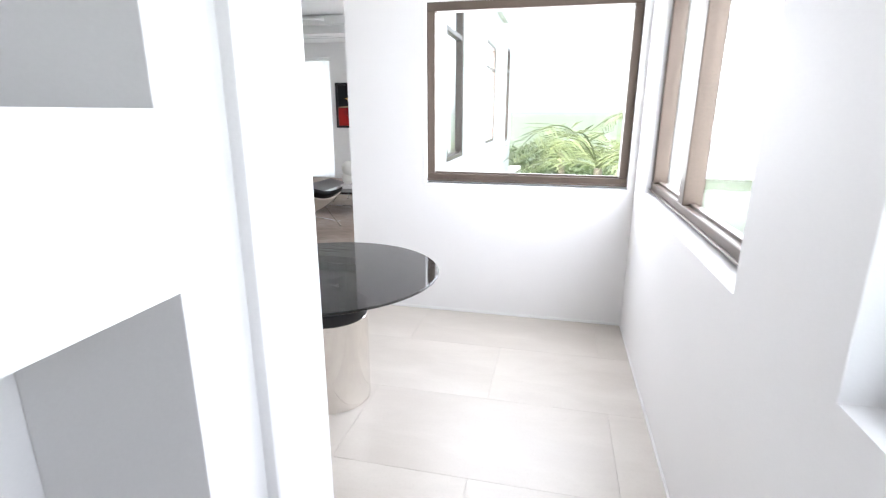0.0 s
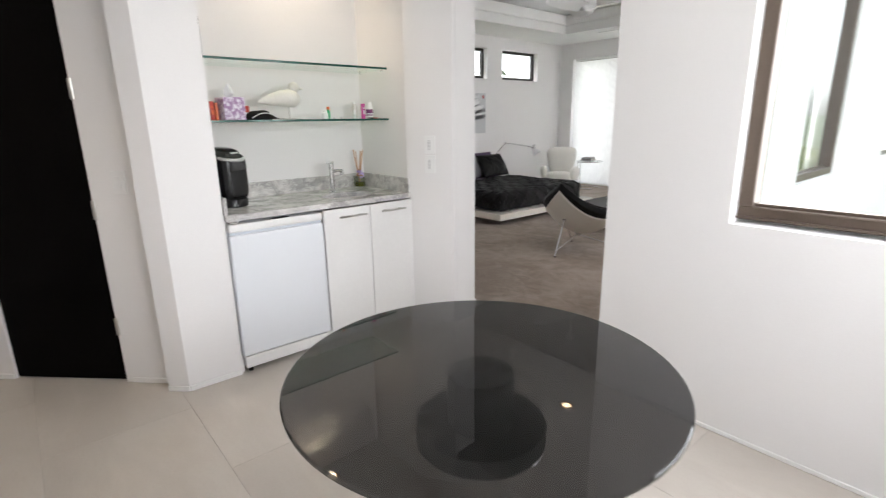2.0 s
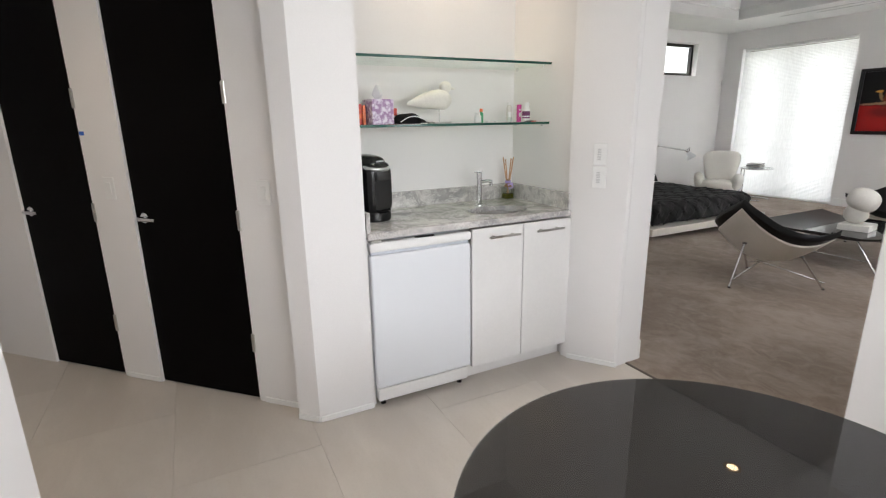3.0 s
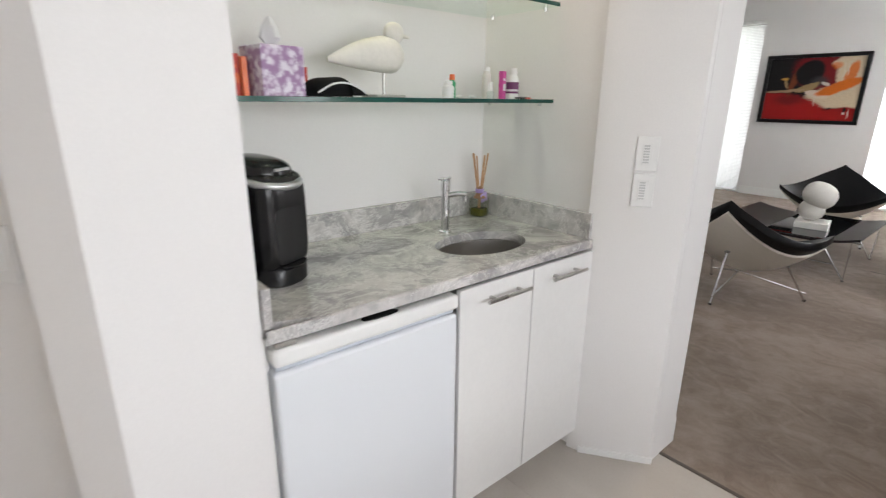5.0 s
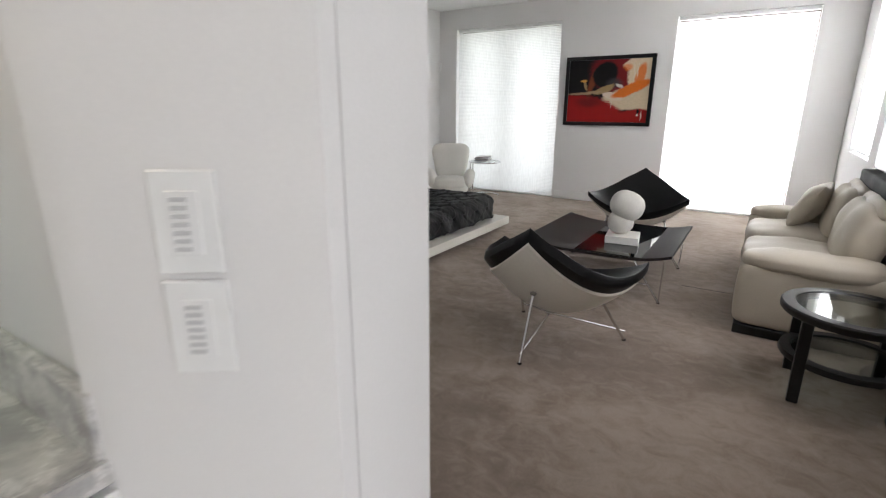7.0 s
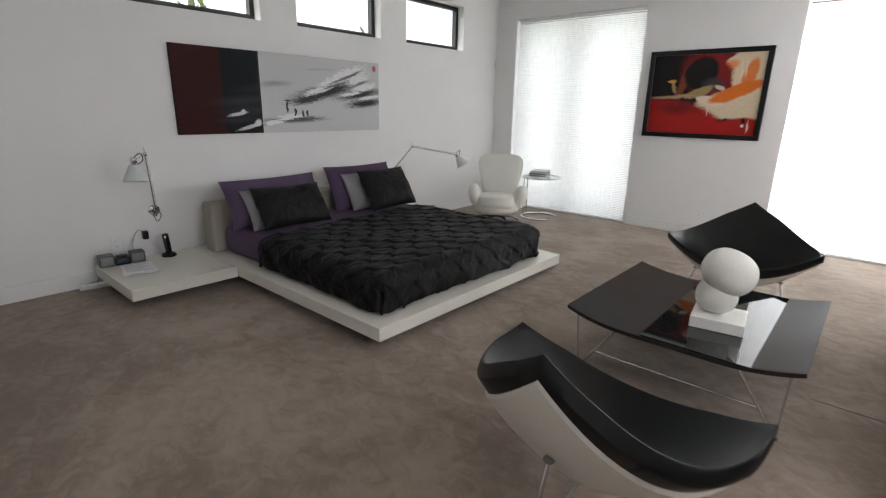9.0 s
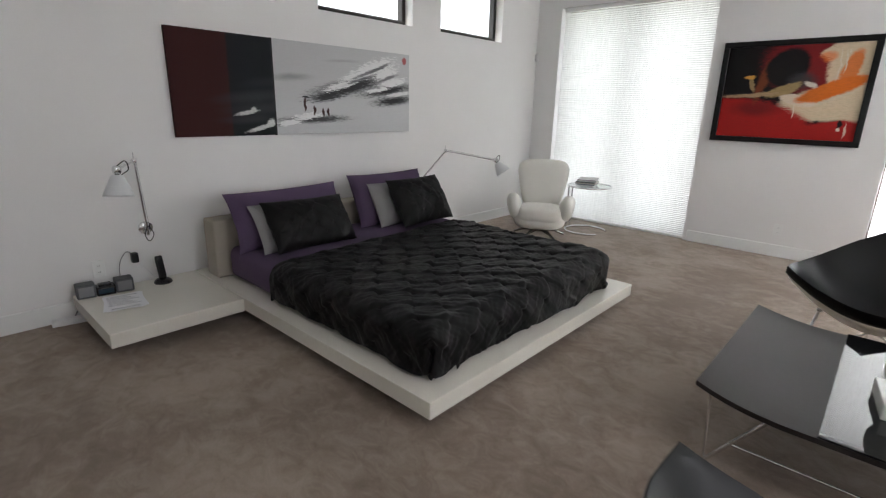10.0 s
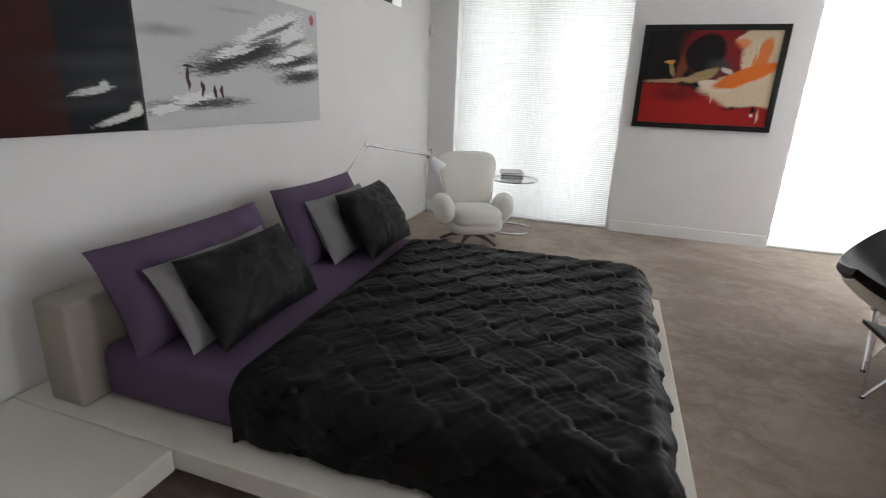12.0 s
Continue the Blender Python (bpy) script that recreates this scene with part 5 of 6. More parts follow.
    part("pale_canvas", box(0.0, 0.766, 0.0, 0.032, 2.215, 0.722, 0.002, 1), c.done(0.45, 0.05), a, "pale grey canvas of misty mountains")
    part("join_strip", box(0.0, 0.752, -0.002, 0.030, 0.766, 0.724), BLACKWOOD, a)


landscape_diptych()


def red_painting():
    a = thing("painting_abstract", "large framed abstract painting in red, black, orange and cream", "painting", (-4.96, 11.099, 1.12))
    w, h, f = 1.225, 0.945, 0.050
    red, black, cream, orange, ochre = (0.36, 0.014, 0.012), (0.010, 0.008, 0.009), (0.66, 0.54, 0.38), (0.72, 0.17, 0.022), (0.36, 0.26, 0.12)
    c = Canvas("abstract_paint", 0, 2, black, 0.035, 6)
    c.blob(0.62, 0.78, 0.34, 0.30, -30, (0.20, 0.012, 0.014), 0.2, 1.0, 0.5)
    c.blob(0.92, 0.65, 0.18, 0.50, 8, cream, 0.12, 1.0, 0.3)
    c.blob(0.78, 0.38, 0.34, 0.17, 8, cream, 0.12, 1.0, 0.3)
    c.blob(0.56, 0.42, 0.13, 0.055, -24, (0.70, 0.60, 0.48), 0.15, 1.0, 0.4)
    c.blob(0.80, 0.90, 0.13, 0.07, 8, cream, 0.15, 1.0, 0.8)
    c.blob(0.12, 0.02, 0.62, 0.42, -4, red, 0.07, 1.0, 0.25)
    c.blob(0.45, -0.02, 0.55, 0.22, -8, red, 0.08, 1.0, 0.2)
    c.blob(0.88, -0.02, 0.30, 0.24, 12, red, 0.08, 1.0, 0.2)
    c.blob(0.28, 0.33, 0.16, 0.08, 0, (0.12, 0.010, 0.012), 0.6, 0.7, 0.8)
    c.blob(0.78, 0.53, 0.25, 0.075, 30, orange, 0.15, 1.0, 0.5)
    c.blob(0.88, 0.76, 0.055, 0.16, -14, orange, 0.2, 0.9, 0.5)
    c.blob(0.72, 0.86, 0.05, 0.05, 0, orange, 0.4, 0.7, 0.8)
    c.blob(0.30, 0.62, 0.030, 0.20, -8, (0.22, 0.055, 0.018), 0.5, 0.9, 0.6)
    c.blob(0.46, 0.76, 0.15, 0.20, -10, black, 0.12, 1.0, 0.2)
    c.blob(0.57, 0.62, 0.09, 0.08, 20, (0.05, 0.05, 0.055), 0.5, 0.9, 0.8)
    c.blob(0.46, 0.53, 0.13, 0.055, 30, ochre, 0.2, 1.0, 0.6)
    c.blob(0.23, 0.475, 0.22, 0.022, 4, (0.42, 0.30, 0.17), 0.4, 0.9, 1.0)
    c.blob(0.225, 0.60, 0.018, 0.085, 18, ochre, 0.3, 0.9, 0.5)
    c.blob(0.20, 0.665, 0.045, 0.020, 10, (0.70, 0.36, 0.07), 0.3, 1.0, 0.6)
    c.blob(0.64, 0.58, 0.045, 0.022, -30, (0.66, 0.62, 0.56), 0.4, 0.9, 1.0)
    c.blob(0.885, 0.18, 0.016, 0.040, -6, black, 0.3, 1.0, 0.4)
    c.blob(0.885, 0.125, 0.012, 0.02, 0, (0.75, 0.7, 0.6), 0.3)
    for x, y, hh in ((0.80, 0.78, 0.14), (0.835, 0.80, 0.10), (0.56, 0.31, 0.07), (0.925, 0.12, 0.07), (0.855, 0.90, 0.02)):
        c.blob(x, y, 0.006, hh, 0, (0.72, 0.64, 0.52), 0.4, 0.9)
    part("canvas", box(f * 0.8, -0.022, f * 0.8, w - f * 0.8, -0.003, h - f * 0.8), c.done(0.6, 0.15), a)
    for x0, z0, x1, z1 in ((0, 0, w, f), (0, h - f, w, h), (0, f, f, h - f), (w - f, f, w, h - f)):
        part("frame_bar", box(x0, -0.045, z0, x1, -0.001, z1, 0.003, 1), BLACKWOOD, a, "flat black frame")


red_painting()
for k, x in enumerate((-4.93, -4.83)):
    t = thing("wall_placard", "tiny white label plate under the painting", "label plate", (x, 11.099, 1.035), 0, "label plates")
    part("plate", box(-0.03, -0.006, -0.018, 0.03, -0.001, 0.018, 0.001, 1), PLASTIC_W, t)
t = thing("alarm_sensor", "small white alarm sensor high in the corner", "alarm sensor", (-7.155, 11.065, 2.02), -45)
part("housing", soft(0.065, 0.04, 0.105, 5, 8, place=pose(0.0, 0.0, 0.0)), PLASTIC_W, t)
part("lens", box(-0.018, -0.022, -0.038, 0.018, -0.017, -0.008, 0.002, 1), plain("milky_lens", (0.62, 0.62, 0.62), 0.3), t)


# ---- seating ----
def shell_point(a, l, r, lift):
    """A point of the three-cornered dish; a, l, r weigh the back tip and the two arm tips."""
    p = Vector((0, -0.292, 0.785)) * a + Vector((-0.480, 0.230, 0.560)) * l + Vector((0.480, 0.230, 0.560)) * r
    p += Vector((-0.47, -0.46, -0.52)) * (a * l) + Vector((0.47, -0.46, -0.52)) * (a * r)
    p += Vector((0, 0.46, -0.66)) * (l * r)
    p += Vector((0, 0.0, -0.172)) * (27 * a * l * r)
    out = Vector((0, -0.55, -0.85)).normalized() if a > 0.5 else Vector((0, -0.25, -1)).normalized()
    return p + Vector((0, -0.40, -0.90)).normalized() * lift


def dish(n, lift_in, lift_out, grow=1.0):
    """A closed layer of the dish between two depths."""
    bm = bmesh.new()
    layers = []
    for lift in (lift_in, lift_out):
        ids = {}
        for i in range(n + 1):
            for j in range(n + 1 - i):
                k = n - i - j
                a, l, r = i / n, j / n, k / n
                rim = min(a, l, r)
                puff = 0.012 * min(1, rim * 7) if lift == lift_in else 0.0
                mid = Vector((1 / 3, 1 / 3, 1 / 3))
                w = Vector((a, l, r))
                corner = max(a, l, r)
                w = w + (mid - w) * (0.045 * max(0, (corner - 0.80) / 0.20)) if grow == 1.0 else mid + (w - mid) * grow
                ids[i, j] = bm.verts.new(shell_point(*w, lift - puff * 0.0))
        layers.append(ids)
    for layer, ids in enumerate(layers):
        for i in range(n):
            for j in range(n - i):
                tri = (ids[i, j], ids[i + 1, j], ids[i, j + 1])
                bm.faces.new(tri if layer == 0 else tri[::-1])
                if j < n - i - 1:
                    tri = (ids[i + 1, j], ids[i + 1, j + 1], ids[i, j + 1])
                    bm.faces.new(tri if layer == 0 else tri[::-1])
    rim = [(i, 0) for i in range(n)] + [(n - j, j) for j in range(n)] + [(0, n - j) for j in range(n)]
    for p, q in zip(rim, rim[1:] + rim[:1]):
        bm.faces.new((layers[0][q], layers[0][p], layers[1][p], layers[1][q]))
    bmesh.ops.recalc_face_normals(bm, faces=bm.faces[:])
    return bm


def coconut_chair(place, turn, label):
    c = thing("shell_lounge_chair", label, "lounge chair", place, turn, "shell lounge chairs")
    cushion = dish(26, -0.012, 0.047)
    edges = [e for e in cushion.edges if e.is_manifold and e.calc_face_angle(0.0) > 0.9]
    bmesh.ops.bevel(cushion, geom=edges, offset=0.014, segments=3, profile=0.5, affect="EDGES", clamp_overlap=True)
    part("cushion", cushion, BLACKLEATHER, c, "black leather padding")
    part("shell", dish(26, 0.042, 0.062, 0.90), SHELL, c, "off-white moulded outer shell")
    hub = shell_point(0.30, 0.35, 0.35, 0.070)
    feet = [(0.0, -0.33), (-0.345, 0.32), (0.345, 0.32)]
    tops = [shell_point(0.62, 0.19, 0.19, 0.070), shell_point(0.16, 0.66, 0.18, 0.068), shell_point(0.16, 0.18, 0.66, 0.068)]
    for (fx, fy), top in zip(feet, tops):
        foot = Vector((fx, fy, 0.010))
        leg = part("leg", tube([foot, top], 0.0085, 12), CHROME, c, "chrome rod leg")
        part("glide", lathe([(0.011, 0.0045), (0.013, 0.008), (0.010, 0.016), (0.0005, 0.018)], 16, (fx, fy, 0)), PLASTIC_B, leg)
        part("bolt", soft(0.034, 0.034, 0.018, 3, 6, place=Matrix.Translation(top + Vector((0, 0, -0.002)))), plain("grey_metal", (0.25, 0.24, 0.23), 0.4, 0.9), c)
        part("strut", tube([foot + Vector((0, 0, 0.055)), hub + Vector((0, 0, -0.004))], 0.0055, 10), CHROME, c)
    part("hub", soft(0.05, 0.05, 0.02, 3, 6, place=Matrix.Translation(hub)), CHROME, c)
    return c


coconut_chair((-3.277, 6.247, 0), -6, "three-cornered shell lounge chair, black leather and off-white, seen from its back")
coconut_chair((-3.345, 8.875, 0), 184, "three-cornered shell lounge chair with black leather, facing the coffee table")


def coffee_table():
    t = thing("coffee_table", "black-brown coffee table with upswept ends, glass inset and chrome legs", "coffee table", (-3.31, 7.745, 0))
    def height(u):
        return 0.335 + 0.052 * max(0.0, (abs(u) - 0.38) / 0.62) ** 2.0

    rows_top, rows_low = [], []
    outline = []
    for i in range(41):
        u = -1 + 2 * i / 40
        half = 0.560 - 0.012 * abs(u) ** 6
        rows_top.append([(0.535 * u, half * v, height(u)) for v in (-1, -0.5, 0, 0.5, 1)])
        rows_low.append([(0.535 * u, half * v, height(u) - 0.020) for v in (-1, -0.5, 0, 0.5, 1)])
    loop = [rows_top[0], *rows_top[1:]] + rows_low[::-1]
    bm = surface(loop, close_u=True)
    for ends in (0, 4):
        for i in range(40):
            q = [rows_top[i][ends], rows_top[i + 1][ends], rows_low[i + 1][ends], rows_low[i][ends]]
            bm.faces.new([bm.verts.new(p) for p in (q if ends else q[::-1])])
    bmesh.ops.remove_doubles(bm, verts=bm.verts[:], dist=0.0001)
    bmesh.ops.recalc_face_normals(bm, faces=bm.faces[:])
    part("tabletop", bm, VENEER, t)
    part("glass_plate", box(-0.14, -0.558, 0.3365, 0.365, 0.558, 0.3440, 0.002, 1), plain("black_backed_glass", (0.010, 0.011, 0.012), 0.03, vary=0.05, bump=0.0), t, "glossy dark glass plate")
    for sx in (-1, 1):
        for sy in (-1, 1):
            foot = Vector((0.475 * sx, 0.475 * sy, 0.010))
            leg = part("leg", tube([foot, Vector((0.485 * sx, 0.520 * sy, height(0.91) - 0.019))], 0.0050, 10), CHROME, t, "slim chrome rod leg")
            part("glide", lathe([(0.010, 0.0045), (0.012, 0.012), (0.0005, 0.018)], 14, (foot.x, foot.y, 0)), PLASTIC_B, leg)
            part("brace", tube([foot, Vector((0.265 * sx, 0.480 * sy, height(0.5) - 0.019))], 0.0085, 12), CHROME, t, "slanting chrome brace")
    for sy in (-1, 1):
        part("stretcher", tube([Vector((-0.395, 0.477 * sy, 0.130)), Vector((0.395, 0.477 * sy, 0.130))], 0.0060, 10), CHROME, t)


coffee_table()
s = thing("sphere_sculpture", "white sculpture of two merged balls on a square marble base", "sculpture", (-3.195, 7.60, 0.3445), 8)
part("base", box(-0.122, -0.122, 0.0, 0.122, 0.122, 0.060, 0.003, 1), WHITEMARBLE, s, "white marble base block")
part("carved_form", soft(0.260, 0.215, 0.225, 2.2, 14, 0.004, 6, pose(0.010, 0.0, 0.287, 0, 20, 0), soft(0.195, 0.165, 0.190, 2.2, 14, 0.004, 6, pose(-0.028, 0, 0.154))), PLASTER, s)


def sofa():
    s = thing("leather_sofa", "cream leather two-seat sofa with loose pads over its arms", "sofa", (0, 0, 0))
    part("base_plinth", box(-2.36, 7.02, 0.005, -1.64, 8.98, 0.065, 0.004, 1), BLACKWOOD, s, "recessed black plinth")
    part("frame", soft(0.74, 1.50, 0.26, 10, 12, 0.004, 5, pose(-1.99, 8.0, 0.195)), CREAMLEATHER, s)
    for y in (7.145, 8.855):
        part("arm", soft(0.76, 0.26, 0.40, 9, 14, 0.006, 5, pose(-2.00, y, 0.265)), CREAMLEATHER, s)
        part("arm_pad", soft(0.70, 0.31, 0.125, 3.2, 16, 0.016, 7, pose(-2.02, y, 0.475)), CREAMLEATHER, s, "soft leather pad over the arm")
    for y in (7.64, 8.36):
        part("seat_cushion", soft(0.66, 0.70, 0.17, 4, 16, 0.014, 6, pose(-2.05, y, 0.385)), CREAMLEATHER, s)
        part("back_cushion", soft(0.24, 0.72, 0.42, 3.4, 16, 0.018, 6, pose(-1.76, y, 0.600, 0, 14, 0)), CREAMLEATHER, s)
        part("head_roll", soft(0.17, 0.70, 0.15, 2.8, 14, 0.012, 7, pose(-1.69, y, 0.775, 0, 14, 0)), CREAMLEATHER, s)


sofa()
p = pillow("cushion", "cream leather scatter cushion on the sofa", 0.44, 0.40, 0.16, CREAMLEATHER, (-1.975, 8.52, 0.625), 30, 180 - 12, 0, seed=2.0)


def side_table():
    t = thing("side_table", "round black wood side table with glass top and lower shelf", "side table", (-1.885, 6.495, 0))
    part("ring", lathe([(0.225, 0.415), (0.285, 0.415), (0.292, 0.425), (0.292, 0.448), (0.285, 0.456), (0.232, 0.456), (0.225, 0.448), (0.225, 0.415)], 64, caps=False), BLACKWOOD, t, "black wooden top ring")
    part("glass_top", lathe([(0.0005, 0.444), (0.231, 0.444), (0.231, 0.451), (0.0005, 0.451)], 56), TABLEGLASS, t, "clear glass top")
    part("lower_ring", lathe([(0.215, 0.190), (0.262, 0.190), (0.266, 0.198), (0.262, 0.220), (0.215, 0.220), (0.215, 0.190)], 56, caps=False), BLACKWOOD, t)
    part("lower_glass", lathe([(0.0005, 0.208), (0.216, 0.208), (0.216, 0.214), (0.0005, 0.214)], 48), TABLEGLASS, t)
    for k in range(4):
        a = radians(46 + 90 * k)
        x, y = 0.262 * math.cos(a), 0.262 * math.sin(a)
        part("leg", box(x - 0.024, y - 0.024, 0.0045, x + 0.024, y + 0.024, 0.416, 0.006, 2), BLACKWOOD, t)


side_table()


def white_armchair():
    c = thing("white_armchair", "white leather swivel armchair with round arms and a flared back", "armchair", (-6.30, 10.02, 0), 30)
    lay = pose(0, 0, 0, 0, 0, 0)
    part("seat", soft(0.50, 0.52, 0.20, 3.6, 16, 0.006, 5, pose(0, -0.04, 0.275, -4)), WHITELEATHER, c)
    part("under_shell", soft(0.56, 0.54, 0.22, 3.0, 14, 0.0, 5, pose(0, -0.01, 0.215)), WHITELEATHER, c)
    part("backrest", soft(0.53, 0.15, 0.57, 4.0, 18, 0.006, 5, pose(0, 0.245, 0.555, -14), None, 0.20), WHITELEATHER, c)
    for s in (-1, 1):
        part("armrest", soft(0.165, 0.47, 0.29, 2.4, 16, 0.005, 5, pose(0.285 * s, -0.02, 0.335, -10, 14 * s, -6 * s)), WHITELEATHER, c)
    part("column", tube([(0, 0, 0.055), (0, 0, 0.13)], 0.03, 18), CHROME, c)
    for k in range(5):
        a = radians(72 * k + 20)
        part("base_arm", tube(arc([(0.02 * math.cos(a), 0.02 * math.sin(a), 0.085), (0.16 * math.cos(a), 0.16 * math.sin(a), 0.070), (0.295 * math.cos(a), 0.295 * math.sin(a), 0.018)], 5), [0.020] * 6 + [0.013] * 5, 12), plain("dark_chrome", (0.30, 0.29, 0.28), 0.18, 1.0), c, "polished star base arm")


white_armchair()


def tubular_table():
    t = thing("tubular_side_table", "round glass side table on a chrome tube frame", "side table", (-6.03, 10.62, 0))
    part("top_ring", tube([(0.245 * math.cos(a), 0.245 * math.sin(a), 0.545) for a in np.linspace(0, 2 * math.pi, 49)], 0.010, 12), CHROME, t)
    part("glass_top", lathe([(0.0005, 0.542), (0.238, 0.542), (0.238, 0.549), (0.0005, 0.549)], 56), TABLEGLASS, t)
    part("base_ring", tube([(0.235 * math.cos(a), 0.235 * math.sin(a), 0.016) for a in np.linspace(0.6, 2 * math.pi - 0.6, 44)], 0.0115, 12), CHROME, t)
    for y in (-0.045, 0.045):
        part("post", tube(arc([(-0.235, y, 0.016), (-0.238, y, 0.30), (-0.238, y, 0.545)], 6), 0.010, 12), CHROME, t)


tubular_table()
b = thing("magazine_stack", "untidy stack of magazines on the glass table", "magazines", (-6.06, 10.60, 0.5555), 25)
tones = [(0.62, 0.62, 0.60), (0.20, 0.22, 0.24), (0.55, 0.50, 0.45), (0.10, 0.11, 0.12), (0.66, 0.66, 0.66), (0.32, 0.30, 0.30)]
for k, tone in enumerate(tones):
    q = part("magazine", box(-0.105, -0.14, 0, 0.105, 0.14, 0.0115, 0.002, 1), plain("magazine_%s" % "abcdef"[k], tone, 0.35, vary=0.2), b)
    q.matrix_basis = pose(0.006 * (k % 3), 0.005 * k, 0.0120 * k, 0, 0, (k * 47 % 23) - 11)

# ---- television wall ----
tv = thing("television", "flat black glossy television on the wall, reflecting the shades", "television", (-1.635, 7.75, 0.95))
part("screen_body", box(-0.030, -0.62, 0.0, 0.030, 0.62, 0.74, 0.006, 2), PLASTIC_B, tv)
part("screen", box(-0.0325, -0.605, 0.018, -0.030, 0.605, 0.725), BLACKGLASS, tv, "glossy black screen")
bar = thing("sound_bar", "black rounded sound bar under the television", "sound bar", (-1.665, 7.90, 0.835))
part("bar_body", soft(0.115, 1.25, 0.105, 6, 14, place=pose(0, 0, 0.05)), plain("black_speaker_cloth", (0.012, 0.012, 0.013), 0.75, grain=400), bar)
part("wall_bracket", box(0.05, -0.3, 0.03, 0.0655, 0.3, 0.07), PLASTIC_B, bar)


# ---- ceiling fan and vents ----
def ceiling_fan():
    f = thing("ceiling_fan", "white ceiling fan with three curved blades, at rest", "ceiling fan", (-4.34, 7.78, 0))
    part("canopy", lathe([(0.065, 3.20), (0.062, 3.165), (0.030, 3.130), (0.0005, 3.128)], 32), TRIM, f)
    part("down_rod", tube([(0, 0, 3.14), (0, 0, 2.86)], 0.013, 14), TRIM, f)
    part("motor", lathe([(0.0005, 2.88), (0.050, 2.875), (0.105, 2.82), (0.118, 2.76), (0.085, 2.715), (0.0005, 2.70)], 40), TRIM, f)
    for k in range(3):
        rows = []
        for s in np.linspace(0, 1, 14):
            w = 0.055 + 0.075 * math.sin(math.pi * min(1.0, 0.25 + 0.7 * s)) - 0.07 * max(0, s - 0.85) / 0.15
            rows.append([(0.085 + 0.62 * s, w * v, 2.755 + 0.035 * s + 0.028 * v + 0.006 * lift) for v, lift in ((-1, 0), (0, 1), (1, 0), (1, -1), (0, -1), (-1, -1))])
        bm = surface(rows, close_v=True)
        bmesh.ops.transform(bm, matrix=pose(0, 0, 0, 0, 0, 20 + 120 * k), verts=bm.verts)
        part("blade", bm, TRIM, f)


ceiling_fan()
for x0, y0, x1, y1 in ((-5.4, 10.45, -3.4, 10.50), (-5.8, 10.25, -4.6, 10.30)):
    v = thing("linear_vent", "slim dark slot diffuser in the white ceiling", "ceiling vent", ((x0 + x1) / 2, (y0 + y1) / 2, 2.88), 0, "ceiling vents")
    hx = (x1 - x0) / 2
    part("slot", box(-hx, -0.014, -0.003, hx, 0.014, 0.0, 0.001, 1), plain("dark_slot", (0.06, 0.06, 0.06), 0.8), v)
    for s in (-1, 1):
        part("vent_frame", box(-hx, s * 0.022 - 0.008, -0.005, hx, s * 0.022 + 0.008, 0.0, 0.001, 1), TRIM, v)

# ---- outdoors ----
ground = bmesh.new()
bmesh.ops.create_grid(ground, x_segments=60, y_segments=60, size=1500)
for v in ground.verts:
    v.co.z = -0.95
structure("ground", ground, GRASS, "bright lawn reaching to the horizon", "lawn")
terrace = box(-9.5, 11.40, -0.95, -1.2, 15.5, -0.05, 0.01, 1)
structure("terrace", terrace, plain("pale_terrace_stone", (0.55, 0.53, 0.49), 0.8), "pale stone terrace behind the house", "terrace")
structure("house_base", box(-7.5, -2.0, -0.95, 0.53, 11.4, -0.21), STUCCO)
structure("facade", wall_mesh((-1.398, 13.6), (-1.398, 4.235), -0.9, 3.4, 0.012, [(3.20, 4.47, 0.92, 2.61), (6.44, 7.48, 0.89, 2.73), (0.54, 1.26, 0.79, 2.87)]), STUCCO)
structure("facade_north", box(-1.38, FAR + 0.171, -0.9, 0.53, FAR + 0.182, 0.94), STUCCO)


def leaf_mass(name, label, category, centre, size, count, leaf, material, seed):
    """Many small leaf blades spread through an uneven mass."""
    rng = np.random.default_rng(seed)
    d = rng.normal(size=(count, 3))
    d /= np.linalg.norm(d, axis=1, keepdims=True)
    pts = np.abs(rng.uniform(0.25, 1, (count, 1))) ** 0.4 * d
    pts = np.sign(pts) * np.abs(pts) ** 0.6 * np.array(size) / 2
    bump = np.array([noise.noise(Vector(p) * 0.9 + Vector((seed, 0, 0))) for p in pts.tolist()])[:, None]
    pts = pts * (1 + 0.35 * bump) + np.array(centre)
    pts[:, 2] = np.maximum(pts[:, 2], -0.93)
    u = rng.normal(size=(count, 3))
    u /= np.linalg.norm(u, axis=1, keepdims=True)
    v = np.cross(u, rng.normal(size=(count, 3)))
    v /= np.linalg.norm(v, axis=1, keepdims=True)
    length = leaf * rng.uniform(0.6, 1.4, (count, 1))
    verts = np.stack([pts - u * length, pts + v * length * 0.32, pts + u * length, pts - v * length * 0.32], 1).reshape(-1, 3)
    faces = np.arange(count * 4).reshape(-1, 4)
    mesh = bpy.data.meshes.new(name)
    mesh.from_pydata(verts.tolist(), [], faces.tolist())
    mesh.materials.append(material)
    return tagged(new(name, mesh), label, category, "", "stuff")


leaf_mass("hedge", "tall dense green hedge beyond the lawn", "hedge", (11.5, 12, 0.3), (3.0, 40, 2.9), 16000, 0.13, HEDGE, 1)
leaf_mass("shrubs", "loose green shrubs beyond the terrace", "shrubs", (3.5, 23, -0.6), (16, 4, 1.2), 7000, 0.14, HEDGE, 2)
leaf_mass("woods", "far green trees on the west side", "trees", (-22, 8, 1.4), (6, 30, 5.6), 7000, 0.28, HEDGE, 4)


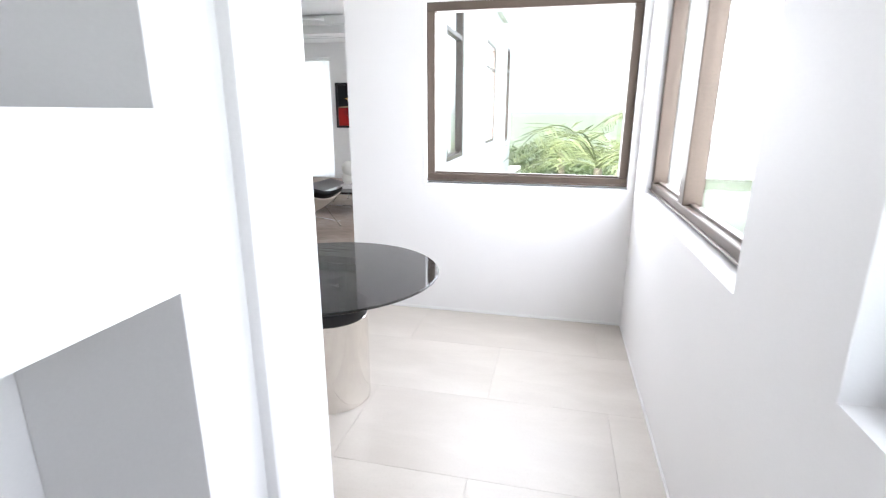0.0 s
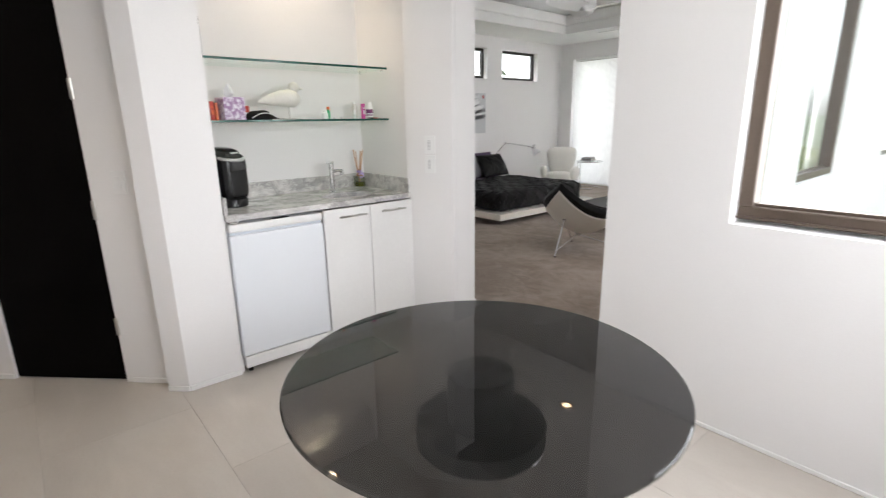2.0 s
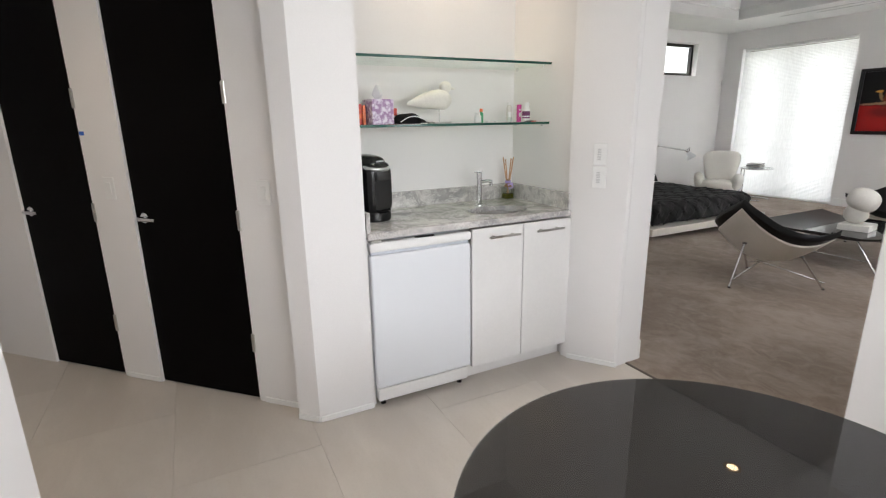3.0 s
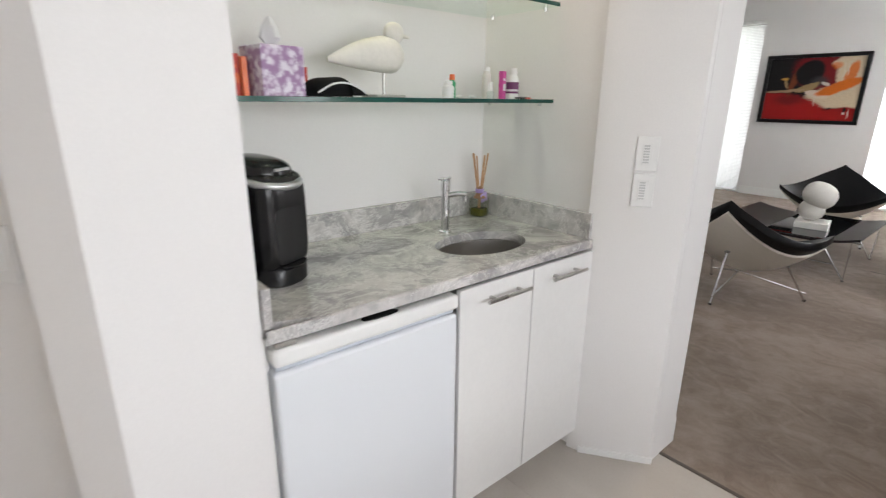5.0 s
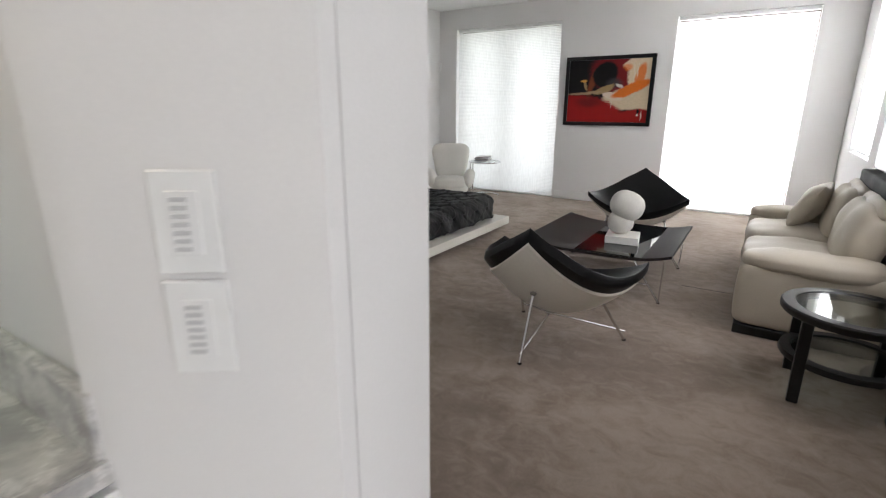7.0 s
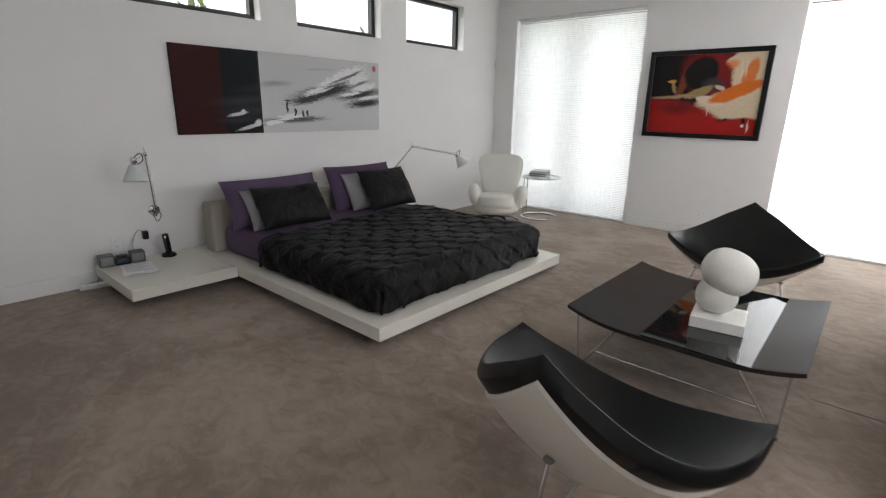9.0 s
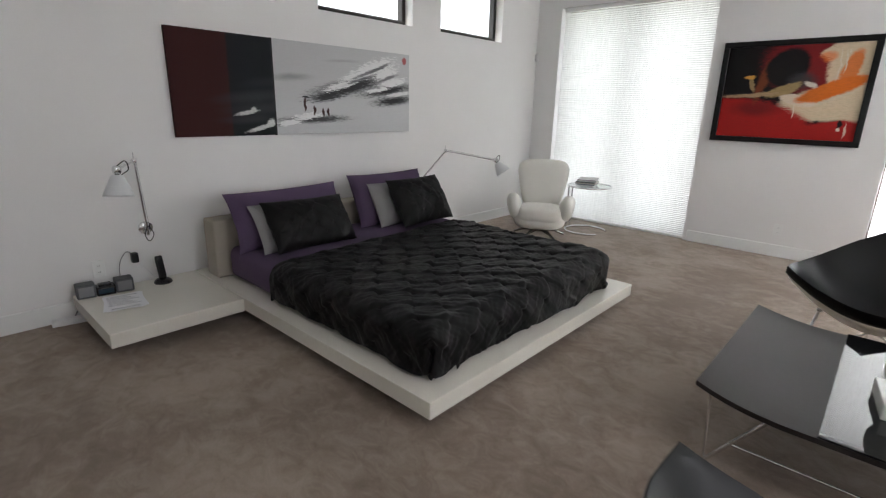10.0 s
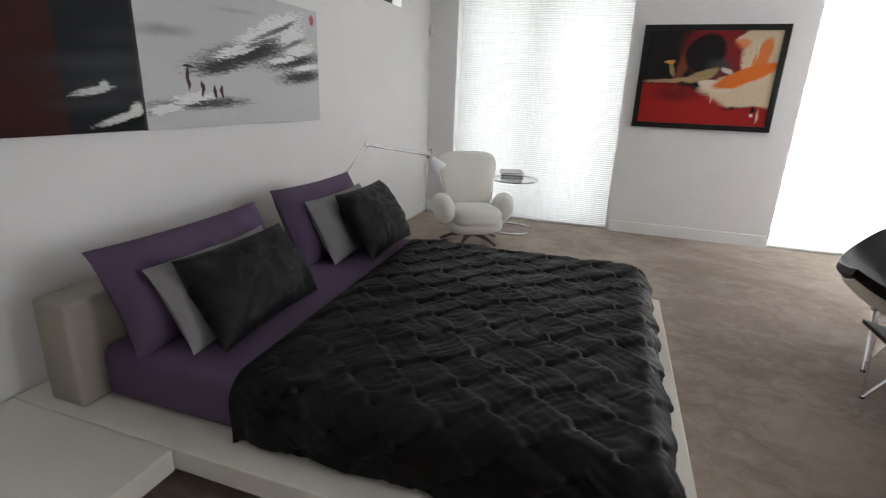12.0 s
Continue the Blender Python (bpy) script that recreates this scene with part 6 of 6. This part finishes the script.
def palm(place, high, fronds, reach, seed, label):
    """A palm: tapered ringed trunk and arching fronds of many leaflets."""
    rng = random.Random(seed)
    p = thing("palm_tree", label, "palm tree", place, 0, "palms")
    part("trunk", tube(arc([(0, 0, 0), (0.04, 0.02, high * 0.5), (0.02, 0.05, high)], 8), [0.11 - 0.05 * k / 16 + 0.008 * (k % 2) for k in range(17)], 12), plain("palm_bark", (0.24, 0.20, 0.15), 0.9, grain=20, vary=0.2, bump=0.5), p)
    for k in range(fronds):
        a = 2 * math.pi * k / fronds + rng.uniform(-0.3, 0.3)
        up = rng.uniform(0.35, 1.35)
        length = reach * rng.uniform(0.8, 1.15)
        d = Vector((math.cos(a), math.sin(a), 0))
        line = [Vector((0.02, 0.05, high)) + d * (length * s) + Vector((0, 0, length * (up * s - (0.55 + 0.5 * up) * s * s))) for s in np.linspace(0, 1, 16)]
        bm = tube(line, [0.018 - 0.015 * i / 15 for i in range(16)], 5)
        side = d.cross(Vector((0, 0, 1)))
        for i in range(2, 34):
            s = i / 34 * 14.99
            base = line[int(s)].lerp(line[int(s) + 1], s - int(s))
            tangent = (line[int(s) + 1] - line[int(s)]).normalized()
            reach_l = length * 0.34 * math.sin(math.pi * min(0.96, 0.12 + 0.80 * i / 34)) * rng.uniform(0.85, 1.1)
            for sgn in (-1, 1):
                tip = base + (side * sgn * 0.80 + tangent * 0.55 + Vector((0, 0, rng.uniform(-0.45, 0.05)))) * reach_l
                mid = base.lerp(tip, 0.45) + Vector((0, 0, 0.03))
                w = tangent * 0.017
                q = [bm.verts.new(v) for v in (base - w * 0.4, mid - w, tip, mid + w)]
                bm.faces.new(q)
        part("frond", bm, PALMLEAF, p)


palm((0.45, 8.9, -0.95), 1.55, 10, 1.9, 5, "low feathery palm with arching yellow-green fronds outside the window")
palm((2.2, 11.2, -0.95), 1.75, 10, 1.9, 8, "low feathery palm behind another, outside the window")
palm((-0.1, 13.2, -0.95), 1.5, 9, 1.5, 13, "low feathery palm near the stucco wall")
palm((5.2, 9.2, -0.95), 1.7, 10, 1.6, 21, "low feathery palm at the lawn's edge")


def glass_rail(place, turn, count):
    r = thing("glass_railing", "frameless glass railing with slim metal posts on the lawn edge", "railing", place, turn)
    for k in range(count):
        part("post", box(k * 1.3 - 0.018, -0.018, 0, k * 1.3 + 0.018, 0.018, 1.06, 0.004, 1), NICKEL, r)
        if k < count - 1:
            g = part("pane", box(k * 1.3 + 0.03, -0.005, 0.08, k * 1.3 + 1.27, 0.005, 1.0), PANE, r)
            g.visible_shadow = False
    part("top_rail", tube([(0, 0, 1.075), ((count - 1) * 1.3, 0, 1.075)], 0.018, 10), NICKEL, r)


glass_rail((6.4, -1.0, -0.95), 82, 9)
